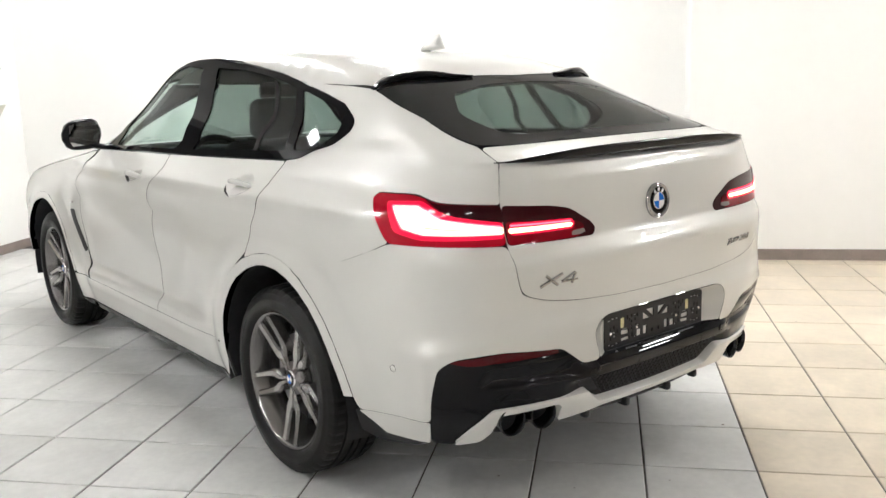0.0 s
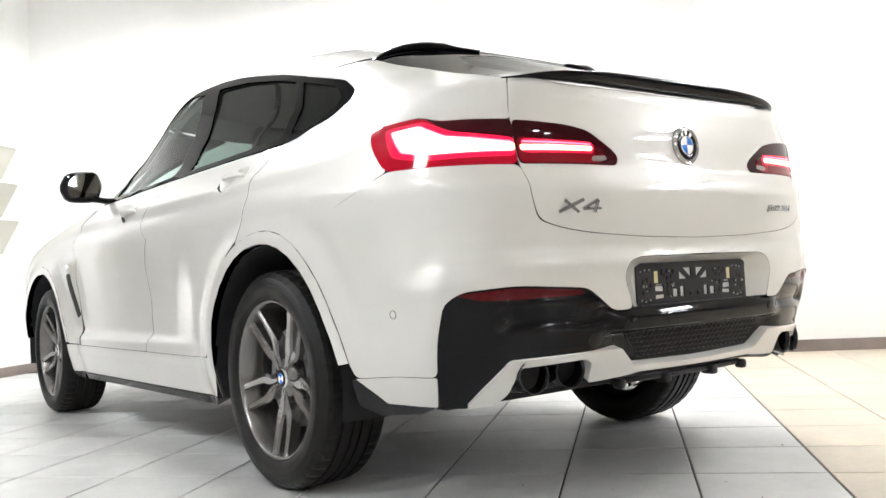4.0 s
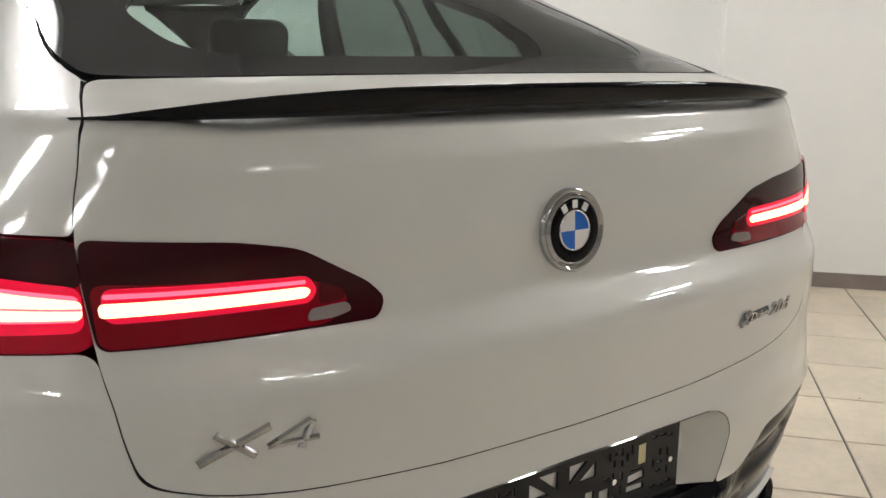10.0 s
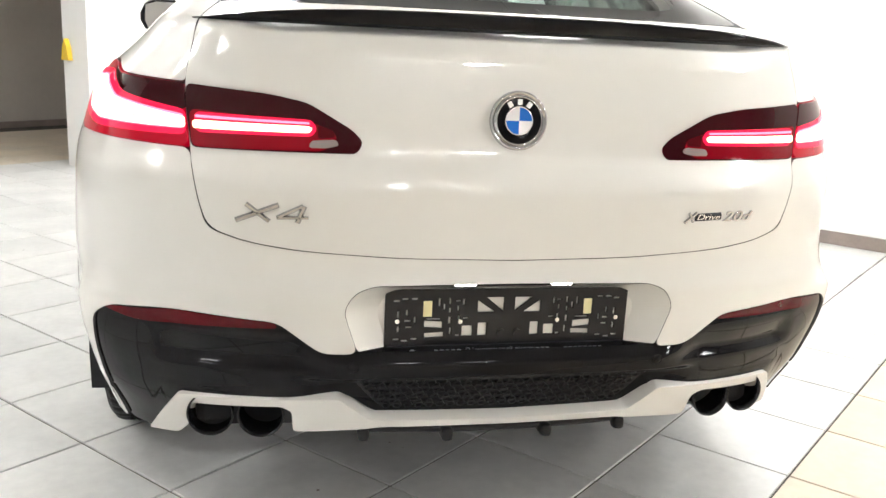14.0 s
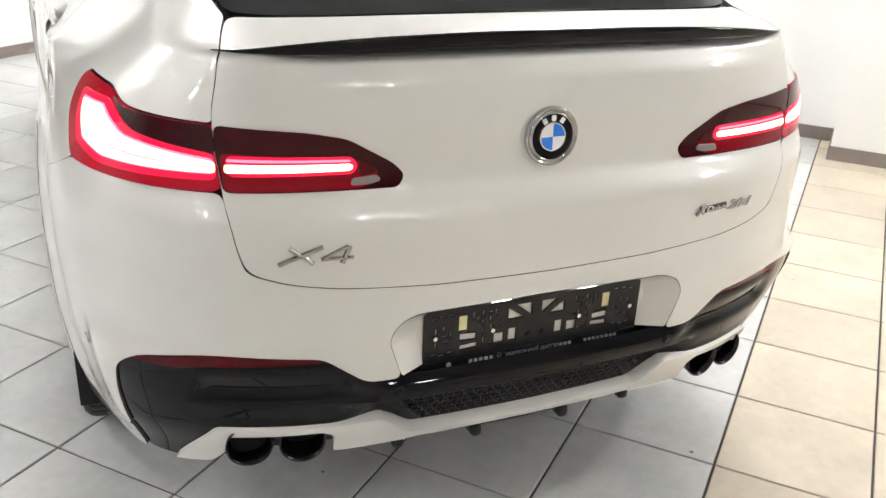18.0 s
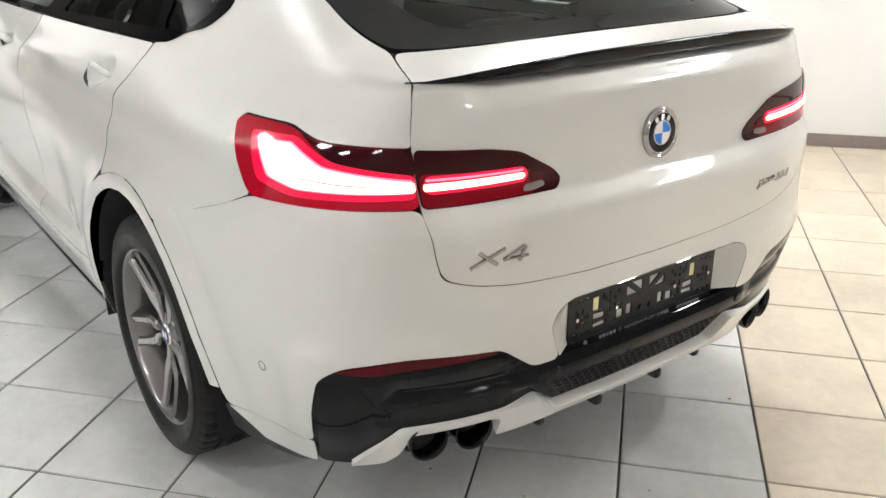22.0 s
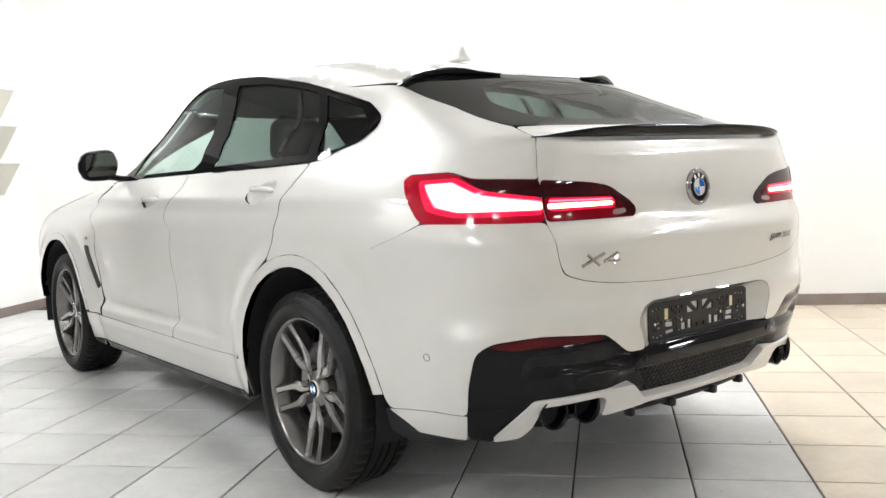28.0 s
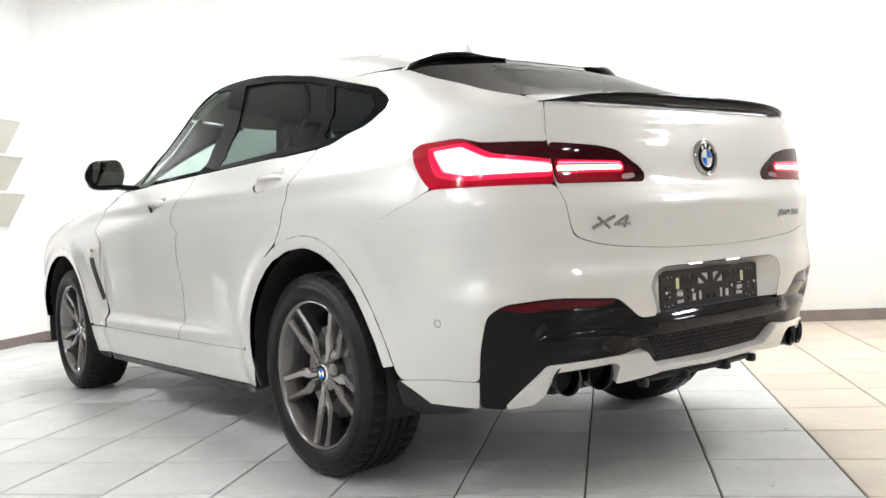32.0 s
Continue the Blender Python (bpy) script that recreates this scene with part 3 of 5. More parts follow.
panel("nose",
      [by_y(3.408, 0.922), by_y(3.428, 0.55), by_y(3.41, 0.30), (FRONT_MID, up(0.30)), (2 * FRONT_MID - by_y(3.41, 0.30)[0], up(0.30)),
       (2 * FRONT_MID - by_y(3.428, 0.55)[0], up(0.55)), (2 * FRONT_MID - by_y(3.408, 0.922)[0], up(0.922)), (FRONT_MID, up(0.915))], PAINT, car, step=0.07)
panel("bonnet", [by_y(3.400, 0.937), by_y(3.0, 0.992), by_y(2.6, 1.056), by_y(2.30, 1.112), (FRONT_MID, up(1.118))]
      + [(2 * FRONT_MID - a, l) for a, l in [by_y(2.30, 1.112), by_y(2.6, 1.056), by_y(3.0, 0.992), by_y(3.400, 0.937)]] + [(FRONT_MID, up(0.925))], PAINT, car, step=0.06)
screen = [by_y(2.20, 1.140), by_y(1.93, 1.335), by_y(1.66, 1.482)]
ob = panel("windscreen", screen + [(FRONT_MID, up(1.482))] + [(2 * FRONT_MID - a, l) for a, l in screen[::-1]] + [(FRONT_MID, up(1.128))], GLASS_FRONT, car, "clear greenish windscreen", thick=0.004, step=0.07)
ob.visible_shadow = False
both("front_pillar", [by_y(2.16, 1.130), by_y(2.02, 1.243), by_y(1.88, 1.335), by_y(1.636, 1.470), by_y(1.655, 1.478), by_y(1.924, 1.335), by_y(2.195, 1.135)], PAINT, car, r=0.006)

inner_edge = [by_y(2.12, 1.150), by_y(1.86, 1.338), by_y(1.56, 1.500)]
both("inner_pillar_trim", [(a - 0.05, l) for a, l in inner_edge] + [(a + w, l) for (a, l), w in zip(inner_edge[::-1], (0.45, 0.18, 0.02))], CABIN, car, "dark inner trim of the front pillar", lift=-0.035, thick=0.02, r=0.01, step=0.05)

# quarter panel: door seam, arch, bumper seam, lamp, lid seam, rear window, roof, side window
quarter = ([by_y(0.136, 1.174), by_y(0.136, 1.084), by_y(0.146, 0.981), by_y(0.170, 0.838)] + arc(RC, ARCH + 0.0018, 68, 117, 6)
           + [by_y(-0.467, 0.892), by_y(-0.604, 0.938), by_y(-0.676, 0.972), by_y(-0.625, 1.016), by_y(-0.540, 1.100), by_y(-0.556, 1.117), by_y(-0.72, 1.120), by_y(-0.80, 1.098),
              by_x(0.6655, 1.090), by_x(0.6425, 1.205), by_x(0.6025, 1.250), by_x(0.611, 1.283), by_y(-0.485, 1.331), by_y(-0.318, 1.381), by_y(-0.168, 1.434),
              by_y(-0.05, 1.446), by_y(0.10, 1.454), by_y(0.246, 1.4655), by_y(0.246, 1.4605), by_y(0.10, 1.425), by_y(-0.052, 1.3845), by_y(-0.155, 1.325), by_y(-0.165, 1.288), by_y(-0.09, 1.238), by_y(0.06, 1.184)])
both("quarter_panel", quarter, PAINT, car, step=0.026)
both("wheel_arch_trim", arc(RC, ARCH, 3, 171, 16) + arc(RC, OPEN, 171, 3, 16), PAINT, car, lift=0.001, thick=0.045, r=0.004, step=0.03, tuck=True)
both("front_arch_trim", arc(FC, ARCH - 0.003, 8, 172, 16) + arc(FC, OPEN, 172, 8, 16), PAINT, car, lift=0.001, thick=0.045, r=0.004, step=0.03, tuck=True)

# tailgate
LID = [by_x(0, 1.2525), by_x(0.30, 1.2520), by_x(0.52, 1.2500), by_x(0.600, 1.2480), by_x(0.6406, 1.205), by_x(0.6636, 1.087), by_x(0.6586, 0.965), by_x(0.6481, 0.875), by_x(0.6308, 0.8132), by_x(0.5655, 0.7903),
       by_x(0.46, 0.7738), by_x(0.25, 0.7598), by_x(0, 0.7548)]
panel("tailgate", mirrored(LID), PAINT, car, r=0.025, step=0.022, where=lay_lid)

# rear bumper with the hollow for the number plate
PLATE_POCKET = [by_x(0.400, 0.556), by_x(0.328, 0.556), by_x(0.360, 0.650), by_x(0.338, 0.688), by_x(0.298, 0.703), by_x(0, 0.706)]
BUMPER = ([by_x(0, 0.7525), by_x(0.25, 0.7575), by_x(0.462, 0.7715), by_x(0.568, 0.788), by_x(0.634, 0.811), by_x(0.6505, 0.875), by_x(0.6605, 0.9635), by_x(0.80, 0.967), by_y(-0.679, 0.9695),
           by_y(-0.602, 0.936), by_y(-0.465, 0.8895), by_y(-0.233, 0.8235)] + arc(RC, ARCH + 0.0018, 118, 172, 8) + [by_y(-0.520, 0.396), by_y(-0.66, 0.405), by_y(-0.792, 0.405),
           by_y(-0.826, 0.50), by_y(-0.862, 0.600), by_y(-0.895, 0.630), by_x(0.70, 0.640), by_x(0.49, 0.624)] + PLATE_POCKET)
panel("rear_bumper", mirrored(BUMPER), PAINT, car, r=0.02, step=0.022, where=lay_lid)
both("bumper_corner", [by_y(-0.516, 0.3935), by_y(-0.66, 0.4025), by_y(-0.790, 0.4025), by_y(-0.752, 0.318), by_y(-0.60, 0.325)], PAINT, car, r=0.006)

# windows and their frames


def dense(pts, n=5):
    """Straight runs between places (y, z) of the flank, as skin places."""
    out = []
    for p, q in zip(pts, pts[1:] + pts[:1]):
        out += [by_y(p[0] + (q[0] - p[0]) * i / n, p[1] + (q[1] - p[1]) * i / n) for i in range(n)]
    return out


frame_outer = [by_y(*p) for p in BELT + TRIM_TOP]
GL_FRONT = [(1.885, 1.164), (1.50, 1.170), (1.135, 1.175), (1.035, 1.538), (1.20, 1.553), (1.42, 1.524), (1.62, 1.447), (1.81, 1.345), (1.885, 1.245)]
GL_REAR = [(0.960, 1.180), (0.190, 1.205), (0.300, 1.446), (0.43, 1.480), (0.68, 1.522), (0.905, 1.537)]
GL_QUARTER = [(0.130, 1.210), (0.060, 1.208), (-0.030, 1.230), (-0.092, 1.276), (-0.090, 1.310), (-0.012, 1.366), (0.245, 1.436)]
frame_holes = [dense(g) for g in (GL_FRONT, GL_REAR, GL_QUARTER)]
both("window_frame", frame_outer, GLOSS_BLACK, car, "gloss black window surround", holes=frame_holes, lift=0.003, thick=0.007, r=0.03, hole_r=0.03, step=0.03, where=lay_side, tuck=True)
for nm, hole, mat in (("front_side_window", 0, GLASS_SIDE), ("rear_side_window", 1, GLASS_DARK), ("quarter_window", 2, GLASS_DARK)):
    for ob in both(nm, frame_holes[hole], mat, car, "tinted side window" if hole else "clear side window", lift=-0.004, thick=0.003, step=0.06, r=0.03, lip=0.004, where=lay_side):
        ob.visible_shadow = False
REAR_GLASS = [by_x(0, 1.2560), by_x(0.30, 1.2555), by_x(0.52, 1.2535), by_x(0.592, 1.2560), by_x(0.604, 1.284), by_y(-0.482, 1.333), by_y(-0.316, 1.383), by_y(-0.172, 1.432), by_x(0.40, 1.462), by_x(0.2, 1.471), by_x(0, 1.474)]
REAR_CLEAR = [by_x(0, 1.280), by_x(0.40, 1.279), by_x(0.46, 1.292), by_x(0.485, 1.345), by_x(0.40, 1.41), by_x(0.24, 1.440), by_x(0, 1.446)]
panel("rear_window_border", mirrored(REAR_GLASS), GLOSS_BLACK, car, "black printed border of the rear window", holes=[mirrored(REAR_CLEAR)], lift=-0.002, hole_r=0.04, r=0.02, where=lay_wide)
ob = panel("rear_window", mirrored(REAR_CLEAR), GLASS_REAR, car, "grey-green tinted rear window", lift=-0.003, thick=0.003, step=0.06, lip=0.004, r=0.04, where=lay_wide)
ob.visible_shadow = False


def top_height(x, y):
    """The skin's height over a place of the plan, with a low crown on the roof."""
    def within(z):
        w, k, yr, dr, n, yf = (c(z) for c in COLS)
        y0, y1 = yr + dr, yf - 0.55
        px = abs(x) / (w * (1 + k * ease((y + 0.25) / 1.5)))
        if y < y0:
            return px ** n + ((y0 - y) / dr) ** n <= 1
        if y > y1:
            return px ** 3 + ((y - y1) / 0.55) ** 3 <= 1
        return px <= 1
    lo, hi = 0.9, 1.604
    if within(hi):
        return hi
    for _ in range(26):
        mid = (lo + hi) / 2
        lo, hi = (mid, hi) if within(mid) else (lo, mid)
    return lo


def roof_lay(x, y, lift=0.0):
    e = 0.03
    z = (top_height(x, y) * 2 + top_height(x + e, y) + top_height(x - e, y) + top_height(x, y + e) + top_height(x, y - e)) / 6 if abs(x) < 0.42 and y > 0.1 else top_height(x, y)
    n = Vector((top_height(x - e, y) - top_height(x + e, y), top_height(x, y - e) - top_height(x, y + e), 2 * e)).normalized()
    return Vector((x, y, z)) + n * lift, n


def plan(y, z):
    p = skin(round_at(z, y=y), z)
    return (p[0], p[1])


side = [plan(y, z + 0.004) for y, z in TRIM_TOP[4:11]]
left = [(0.0, -0.315), (-0.25, -0.300), (-0.42, -0.245), (-0.565, -0.165), plan(-0.05, 1.4485), plan(0.10, 1.4565)] + side + [(-0.42, 1.745), (-0.22, 1.80), (0.0, 1.815)]
roof_outline = left + [(-x, y) for x, y in left[::-1] if x < -1e-6]
panel("roof", roof_outline, PAINT, car, where=roof_lay, step=0.05, r=0.02)


# ---------------- door handles, window bars, vents ----------------
def bowl_lay(yc, zc, ry, rz, deep):
    """Lays points into a shallow dish pressed into the skin."""
    ac, lc = by_y(yc, zc)
    ra, rl = abs(by_y(yc + ry, zc)[0] - ac), up(zc + rz) - lc

    def drop(a, l):
        q = ((a - ac) / ra) ** 2 + ((l - lc) / rl) ** 2
        return -deep * min(1.0, 1.5 * max(0.0, 1 - q)) ** 1.5

    def at(a, l, lift=0.0):
        p, n = lay(a, l, drop(a, l) + lift)
        e = 0.005
        pa = lay(a + e, l, drop(a + e, l))[0] - lay(a - e, l, drop(a - e, l))[0]
        pl = lay(a, l + e, drop(a, l + e))[0] - lay(a, l - e, drop(a, l - e))[0]
        m = pa.cross(pl).normalized()
        return p, (m if m.dot(n) > 0 else -m)
    return at


def loft(rings, closed=True, caps=True):
    """A tube of rings of places."""
    bm = bmesh.new()
    rows = [[bm.verts.new(p) for p in ring] for ring in rings]
    n = len(rows[0])
    for a, b in zip(rows, rows[1:]):
        for i in range(n if closed else n - 1):
            bm.faces.new((a[i], a[(i + 1) % n], b[(i + 1) % n], b[i]))
    if caps:
        bm.faces.new(rows[0][::-1])
        bm.faces.new(rows[-1])
    bmesh.ops.recalc_face_normals(bm, faces=bm.faces)
    return bm


for (gy, gz), dish in zip(GRIPS, DISH):
    for flip in (False, True):
        panel("handle_dish", dish, PAINT, car, where=bowl_lay(gy, gz, 0.105, 0.052, 0.016), step=0.014, thick=0.004, r=0.01, lip=0.001, flip=flip)
        rings = []
        for i in range(13):
            t = i / 12 * 2 - 1
            p, n = lay(*by_y(gy + t * 0.102, gz + 0.006 + 0.003 * t), 0.0)
            if flip:
                p.x, n.x = -p.x, -n.x
            fat = (1 - t ** 6) ** 0.5
            c = p + n * (0.013 * (1 - t ** 4) - 0.002)
            w = Vector((0, 0, 1)) - n * n.z
            rings.append([c + w * (0.0155 * math.cos(k * math.pi / 5) * max(fat, 0.15)) + n * (0.008 * math.sin(k * math.pi / 5)) for k in range(10)])
        part("door_handle", loft(rings), PAINT, car, smooth=True)
both("window_bar", [by_y(0.446, 1.186), by_y(0.416, 1.187), by_y(0.452, 1.474), by_y(0.480, 1.479)], GLOSS_BLACK, car, lift=-0.003, thick=0.012, r=0.003)
both("fender_vent", [by_y(2.372, 0.795), by_y(2.312, 0.795), by_y(2.216, 0.575), by_y(2.250, 0.555)], SATIN_BLACK, car, "black fender vent", lift=0.0025, thick=0.006, r=0.012)
both("fender_badge", [by_y(2.375, 0.842), by_y(2.325, 0.842), by_y(2.325, 0.828), by_y(2.375, 0.828)], CHROME, car, "small chrome badge", lift=0.003, thick=0.004, r=0.002)

# ---------------- outside mirrors ----------------
for s in (-1, 1):
    rings = []
    for i in range(11):
        t = i / 10
        x = s * (0.865 + 0.205 * t)
        g = (1 - (2 * t - 1) ** 4) ** 0.5 if 0 < t < 1 else 0.25
        hz, hy = 0.085 * g * (1 - 0.12 * t), 0.085 * g * (1 - 0.25 * t)
        c = Vector((x, 2.00 - 0.015 * t, 1.232 - 0.012 * t))
        ring = []
        for k in range(20):
            th = 2 * math.pi * k / 20
            cy, cz = math.cos(th), math.sin(th)
            r = (abs(cy) ** 3 + abs(cz) ** 3) ** (-1 / 3)
            ring.append(c + Vector((0, hy * cy * r * (0.45 if cy < 0 else 1.0), hz * cz * r)))
        rings.append(ring)
    housing = part("mirror_housing", loft(rings), GLOSS_BLACK, car, "gloss black mirror housing", smooth=True)
    part("mirror_glass", prism(bmesh.new(), [(s * 0.90, 1.175), (s * 1.03, 1.168), (s * 1.045, 1.20), (s * 1.04, 1.275), (s * 0.99, 1.292), (s * 0.90, 1.290), (s * 0.885, 1.24)], 1.948, 1.953), MIRROR, housing, "mirror glass")
    part("mirror_arm", loft([[Vector((s * x, y + 0.03 * math.cos(k * math.pi / 4), z + 0.016 * math.sin(k * math.pi / 4))) for k in range(8)] for x, y, z in ((0.80, 1.93, 1.150), (0.86, 1.96, 1.155), (0.93, 1.99, 1.168))]), GLOSS_BLACK, housing, smooth=True)

# ---------------- tail lamps ----------------
LO = [by_y(-0.677, 0.970), by_y(-0.628, 1.012), by_y(-0.546, 1.098), by_y(-0.560, 1.112), by_y(-0.72, 1.115), by_y(-0.80, 1.093), by_x(0.6650, 1.0865), by_x(0.6605, 0.9665), by_x(0.80, 0.969)]
LO_SMOKE = [by_y(-0.755, 1.106), by_y(-0.80, 1.092), by_x(0.6655, 1.0855), by_x(0.6645, 1.036), by_y(-0.868, 1.050), by_y(-0.82, 1.074)]
# LO_GLOW, LI_GLOW and LO_MID are stepped halo bands that paint the guides' glow.
LO_GLOW = [by_y(-0.622, 1.092), by_y(-0.754, 1.098), by_y(-0.842, 1.060), by_x(0.668, 1.036), by_x(0.668, 0.988), by_y(-0.783, 0.986), by_y(-0.690, 1.006)]
LO_HOT = [by_y(-0.661, 1.078), by_y(-0.748, 1.083), by_y(-0.830, 1.047), by_x(0.6685, 1.0215), by_x(0.6685, 1.0025), by_y(-0.790, 1.003), by_y(-0.722, 1.019)]
LI = [by_x(0.6618, 1.0860), by_x(0.507, 1.074), by_x(0.432, 1.060), by_x(0.345, 1.010), by_x(0.324, 0.987), by_x(0.336, 0.964), by_x(0.6570, 0.965)]
LI_RED = [by_x(0.659, 1.038), by_x(0.43, 1.024), by_x(0.385, 1.008), by_x(0.375, 0.992), by_x(0.40, 0.968), by_x(0.655, 0.967)]
LI_GLOW = [by_x(0.649, 1.0335), by_x(0.425, 1.0270), by_x(0.415, 1.010), by_x(0.425, 0.996), by_x(0.648, 0.995)]
LI_HOT = [by_x(0.652, 1.0170), by_x(0.430, 1.0145), by_x(0.424, 1.010), by_x(0.430, 1.003), by_x(0.652, 1.0025)]
LO_MID = [by_y(-0.652, 1.082), by_y(-0.750, 1.0865), by_y(-0.833, 1.050), by_x(0.671, 1.027), by_x(0.671, 1.000), by_y(-0.788, 1.000), by_y(-0.716, 1.016)]
LI_MID = [by_x(0.647, 1.0275), by_x(0.430, 1.0225), by_x(0.430, 1.0195), by_x(0.647, 1.0235)]
LO_LINE = [by_y(-0.790, 1.0245), by_y(-0.86, 1.0190), by_x(0.6685, 1.0135), by_x(0.6685, 1.0120), by_y(-0.86, 1.0170), by_y(-0.790, 1.0225)]
LI_CLEAR = [by_x(0.425, 0.987), by_x(0.378, 0.990), by_x(0.372, 0.980), by_x(0.395, 0.974), by_x(0.430, 0.974)]
LI_PATCH = [by_x(0.412, 1.018), by_x(0.383, 1.008), by_x(0.380, 0.996), by_x(0.412, 0.992)]
A_SEAM, A_TIP, A_STEP = by_x(0.655, 1.0)[0], by_x(0.330, 1.0)[0], by_x(0.315, 1.0)[0] - by_x(0.330, 1.0)[0]


def inward(outline):
    """The right lamp's tip lies a little nearer to the middle."""
    return [(a + A_STEP * min(1.0, max(0.0, (a - A_SEAM) / (A_TIP - A_SEAM))), l) for a, l in outline]


for flip in (False, True):
    for nm, base, layers in (("outer_tail_lamp", LO, ((LO_SMOKE, LAMP_DARK, "smoked_lens"), (LO_GLOW, LAMP_GLOW, "light_guide"), (LO_MID, LAMP_MID, "inner_guide"), (LO_HOT, LAMP_HOT, "lit_element"), (LO_LINE, LAMP_MID, "guide_line"))),
                             ("inner_tail_lamp", LI, ((LI_RED, LAMP_DEEP, "red_lens"), (LI_GLOW, LAMP_GLOW, "light_guide"), (LI_MID, LAMP_MID, "inner_guide"), (LI_HOT, LAMP_HOT, "lit_element"),
                                                      (LI_PATCH, REFLECTOR, "red_reflector"), (LI_CLEAR, LENS_GREY, "reversing_lens")))):
        if flip and nm == "inner_tail_lamp":
            base, layers = inward(base), [(inward(lo), mat, lname) for lo, mat, lname in layers]
        lamp = panel(nm, base, LAMP_DARK if nm == "inner_tail_lamp" else LAMP_RED, car, "smoked red tail lamp with lit light guide", lift=0.003, thick=0.03, step=0.02, r=0.022 if nm[0] == "o" else 0.012, flip=flip)
        for n, (lo, mat, lname) in enumerate(layers):
            panel(lname, lo, mat, lamp, lift=(0.0045, 0.0056, 0.0066, 0.0076, 0.006 if nm[0] == "i" else 0.0084, 0.006)[n], thick=0.003, step=0.02, r=0.014 if n < 2 else 0.006, lip=0.0008, flip=flip)

# ---------------- lower rear: black insert, grille, white trim, exhausts ----------------
INSERT = [by_x(0, 0.5555), by_x(0.20, 0.5555), by_x(0.399, 0.5555), by_x(0.488, 0.628), by_x(0.70, 0.645), by_y(-0.890, 0.634), by_y(-0.857, 0.601), by_y(-0.822, 0.50), by_y(-0.789, 0.402), by_y(-0.754, 0.316),
          by_x(0.752, 0.306), by_x(0.668, 0.430), by_x(0.345, 0.443), by_x(0.283, 0.392), by_x(0, 0.385)]
OUTER_FOLD = [(0.30, 0.0), (0.452, -0.002), (0.460, -0.004), (0.512, -0.004), (0.526, -0.024), (0.592, -0.008), (0.604, -0.016), (0.642, -0.010), (0.66, -0.010)]
INNER_FOLD = [(0.30, -0.022), (0.486, -0.022), (0.496, 0.010), (0.534, 0.012), (0.545, 0.006), (0.556, -0.012), (0.66, -0.012)]


def insert_depth(x, z):
    """Facets of the black insert: an overhang and a dark bar at its ends, a proud bar over the grille in the middle."""
    mid = ease((0.47 - abs(x)) / 0.12)
    end = ease((abs(x) - 0.70) / 0.05)
    outer, inner = (np.interp(z, [p[0] for p in f], [p[1] for p in f]) for f in (OUTER_FOLD, INNER_FOLD))
    return float(mid * inner + (1 - mid) * ((1 - end) * outer - end * 0.006))


lay_insert = shaped(insert_depth, 0.008)
insert = panel("bumper_insert", mirrored(INSERT), GLOSS_BLACK, car, "gloss black lower bumper insert", thick=0.03, r=0.018, step=0.012, where=lay_insert)
both("rear_reflector", [by_x(0.492, 0.604), by_x(0.497, 0.617), by_x(0.70, 0.632), by_y(-0.880, 0.622), by_x(0.785, 0.604), by_x(0.70, 0.600)], REFLECTOR, car, "dark red strip reflector", lift=0.002, thick=0.004, r=0.008, step=0.012, where=lay_insert)
panel("grille_backing", mirrored([by_x(0, 0.494), by_x(0.300, 0.492), by_x(0.330, 0.478), by_x(0.275, 0.413), by_x(0, 0.404)]), SATIN_BLACK, car, lift=0.002, thick=0.006, r=0.01, step=0.02, where=lay_insert)
bm = bmesh.new()
for row in range(6):
    z = 0.414 + row * 0.0148
    for i in range(-13, 14):
        x = (i + 0.5 * (row % 2)) * 0.0235
        if abs(x) > 0.262 + (z - 0.41) * 0.75:
            continue
        p, n = lay_insert(*by_x(-x, z), 0.002)
        tx = Vector((1, 0, 0)) - n * n.x
        tz = n.cross(tx).normalized()
        tz = tz if tz.z > 0 else -tz
        rings = []
        for r, h in ((1.0, 0.0), (1.0, 0.0045), (0.72, 0.0045), (0.66, -0.002)):
            rings.append([bm.verts.new(p + tx * (0.0118 * r * math.cos(k * math.pi / 3)) + tz * (0.0088 * r * math.sin(k * math.pi / 3)) + n * h) for k in range(6)])
        for a, b in zip(rings, rings[1:]):
            for k in range(6):
                bm.faces.new((a[k], a[(k + 1) % 6], b[(k + 1) % 6], b[k]))
bmesh.ops.recalc_face_normals(bm, faces=bm.faces)
tagged(part("honeycomb", bm, SATIN_BLACK, insert), kind="stuff")
TRIM = [by_x(0, 0.387), by_x(0.294, 0.394), by_x(0.360, 0.450), by_x(0.690, 0.440), by_x(0.760, 0.316), by_x(0.694, 0.323), by_x(0.672, 0.352), by_x(0.662, 0.420), by_x(0.480, 0.430), by_x(0.456, 0.418), by_x(0.452, 0.362),
        by_x(0.43, 0.362), by_x(0.300, 0.370), by_x(0.27, 0.375), by_x(0, 0.372)]
panel("diffuser_trim", mirrored(TRIM), PAINT, car, "white trim strip round the exhausts", lift=0.008, thick=0.04, r=0.010, step=0.025)
both("exhaust_surround", [by_x(0.700, 0.330), by_x(0.684, 0.432), by_x(0.445, 0.440), by_x(0.440, 0.345)], SATIN_BLACK, car, "black surround of the exhaust tips", lift=-0.03, thick=0.03, r=0.01)
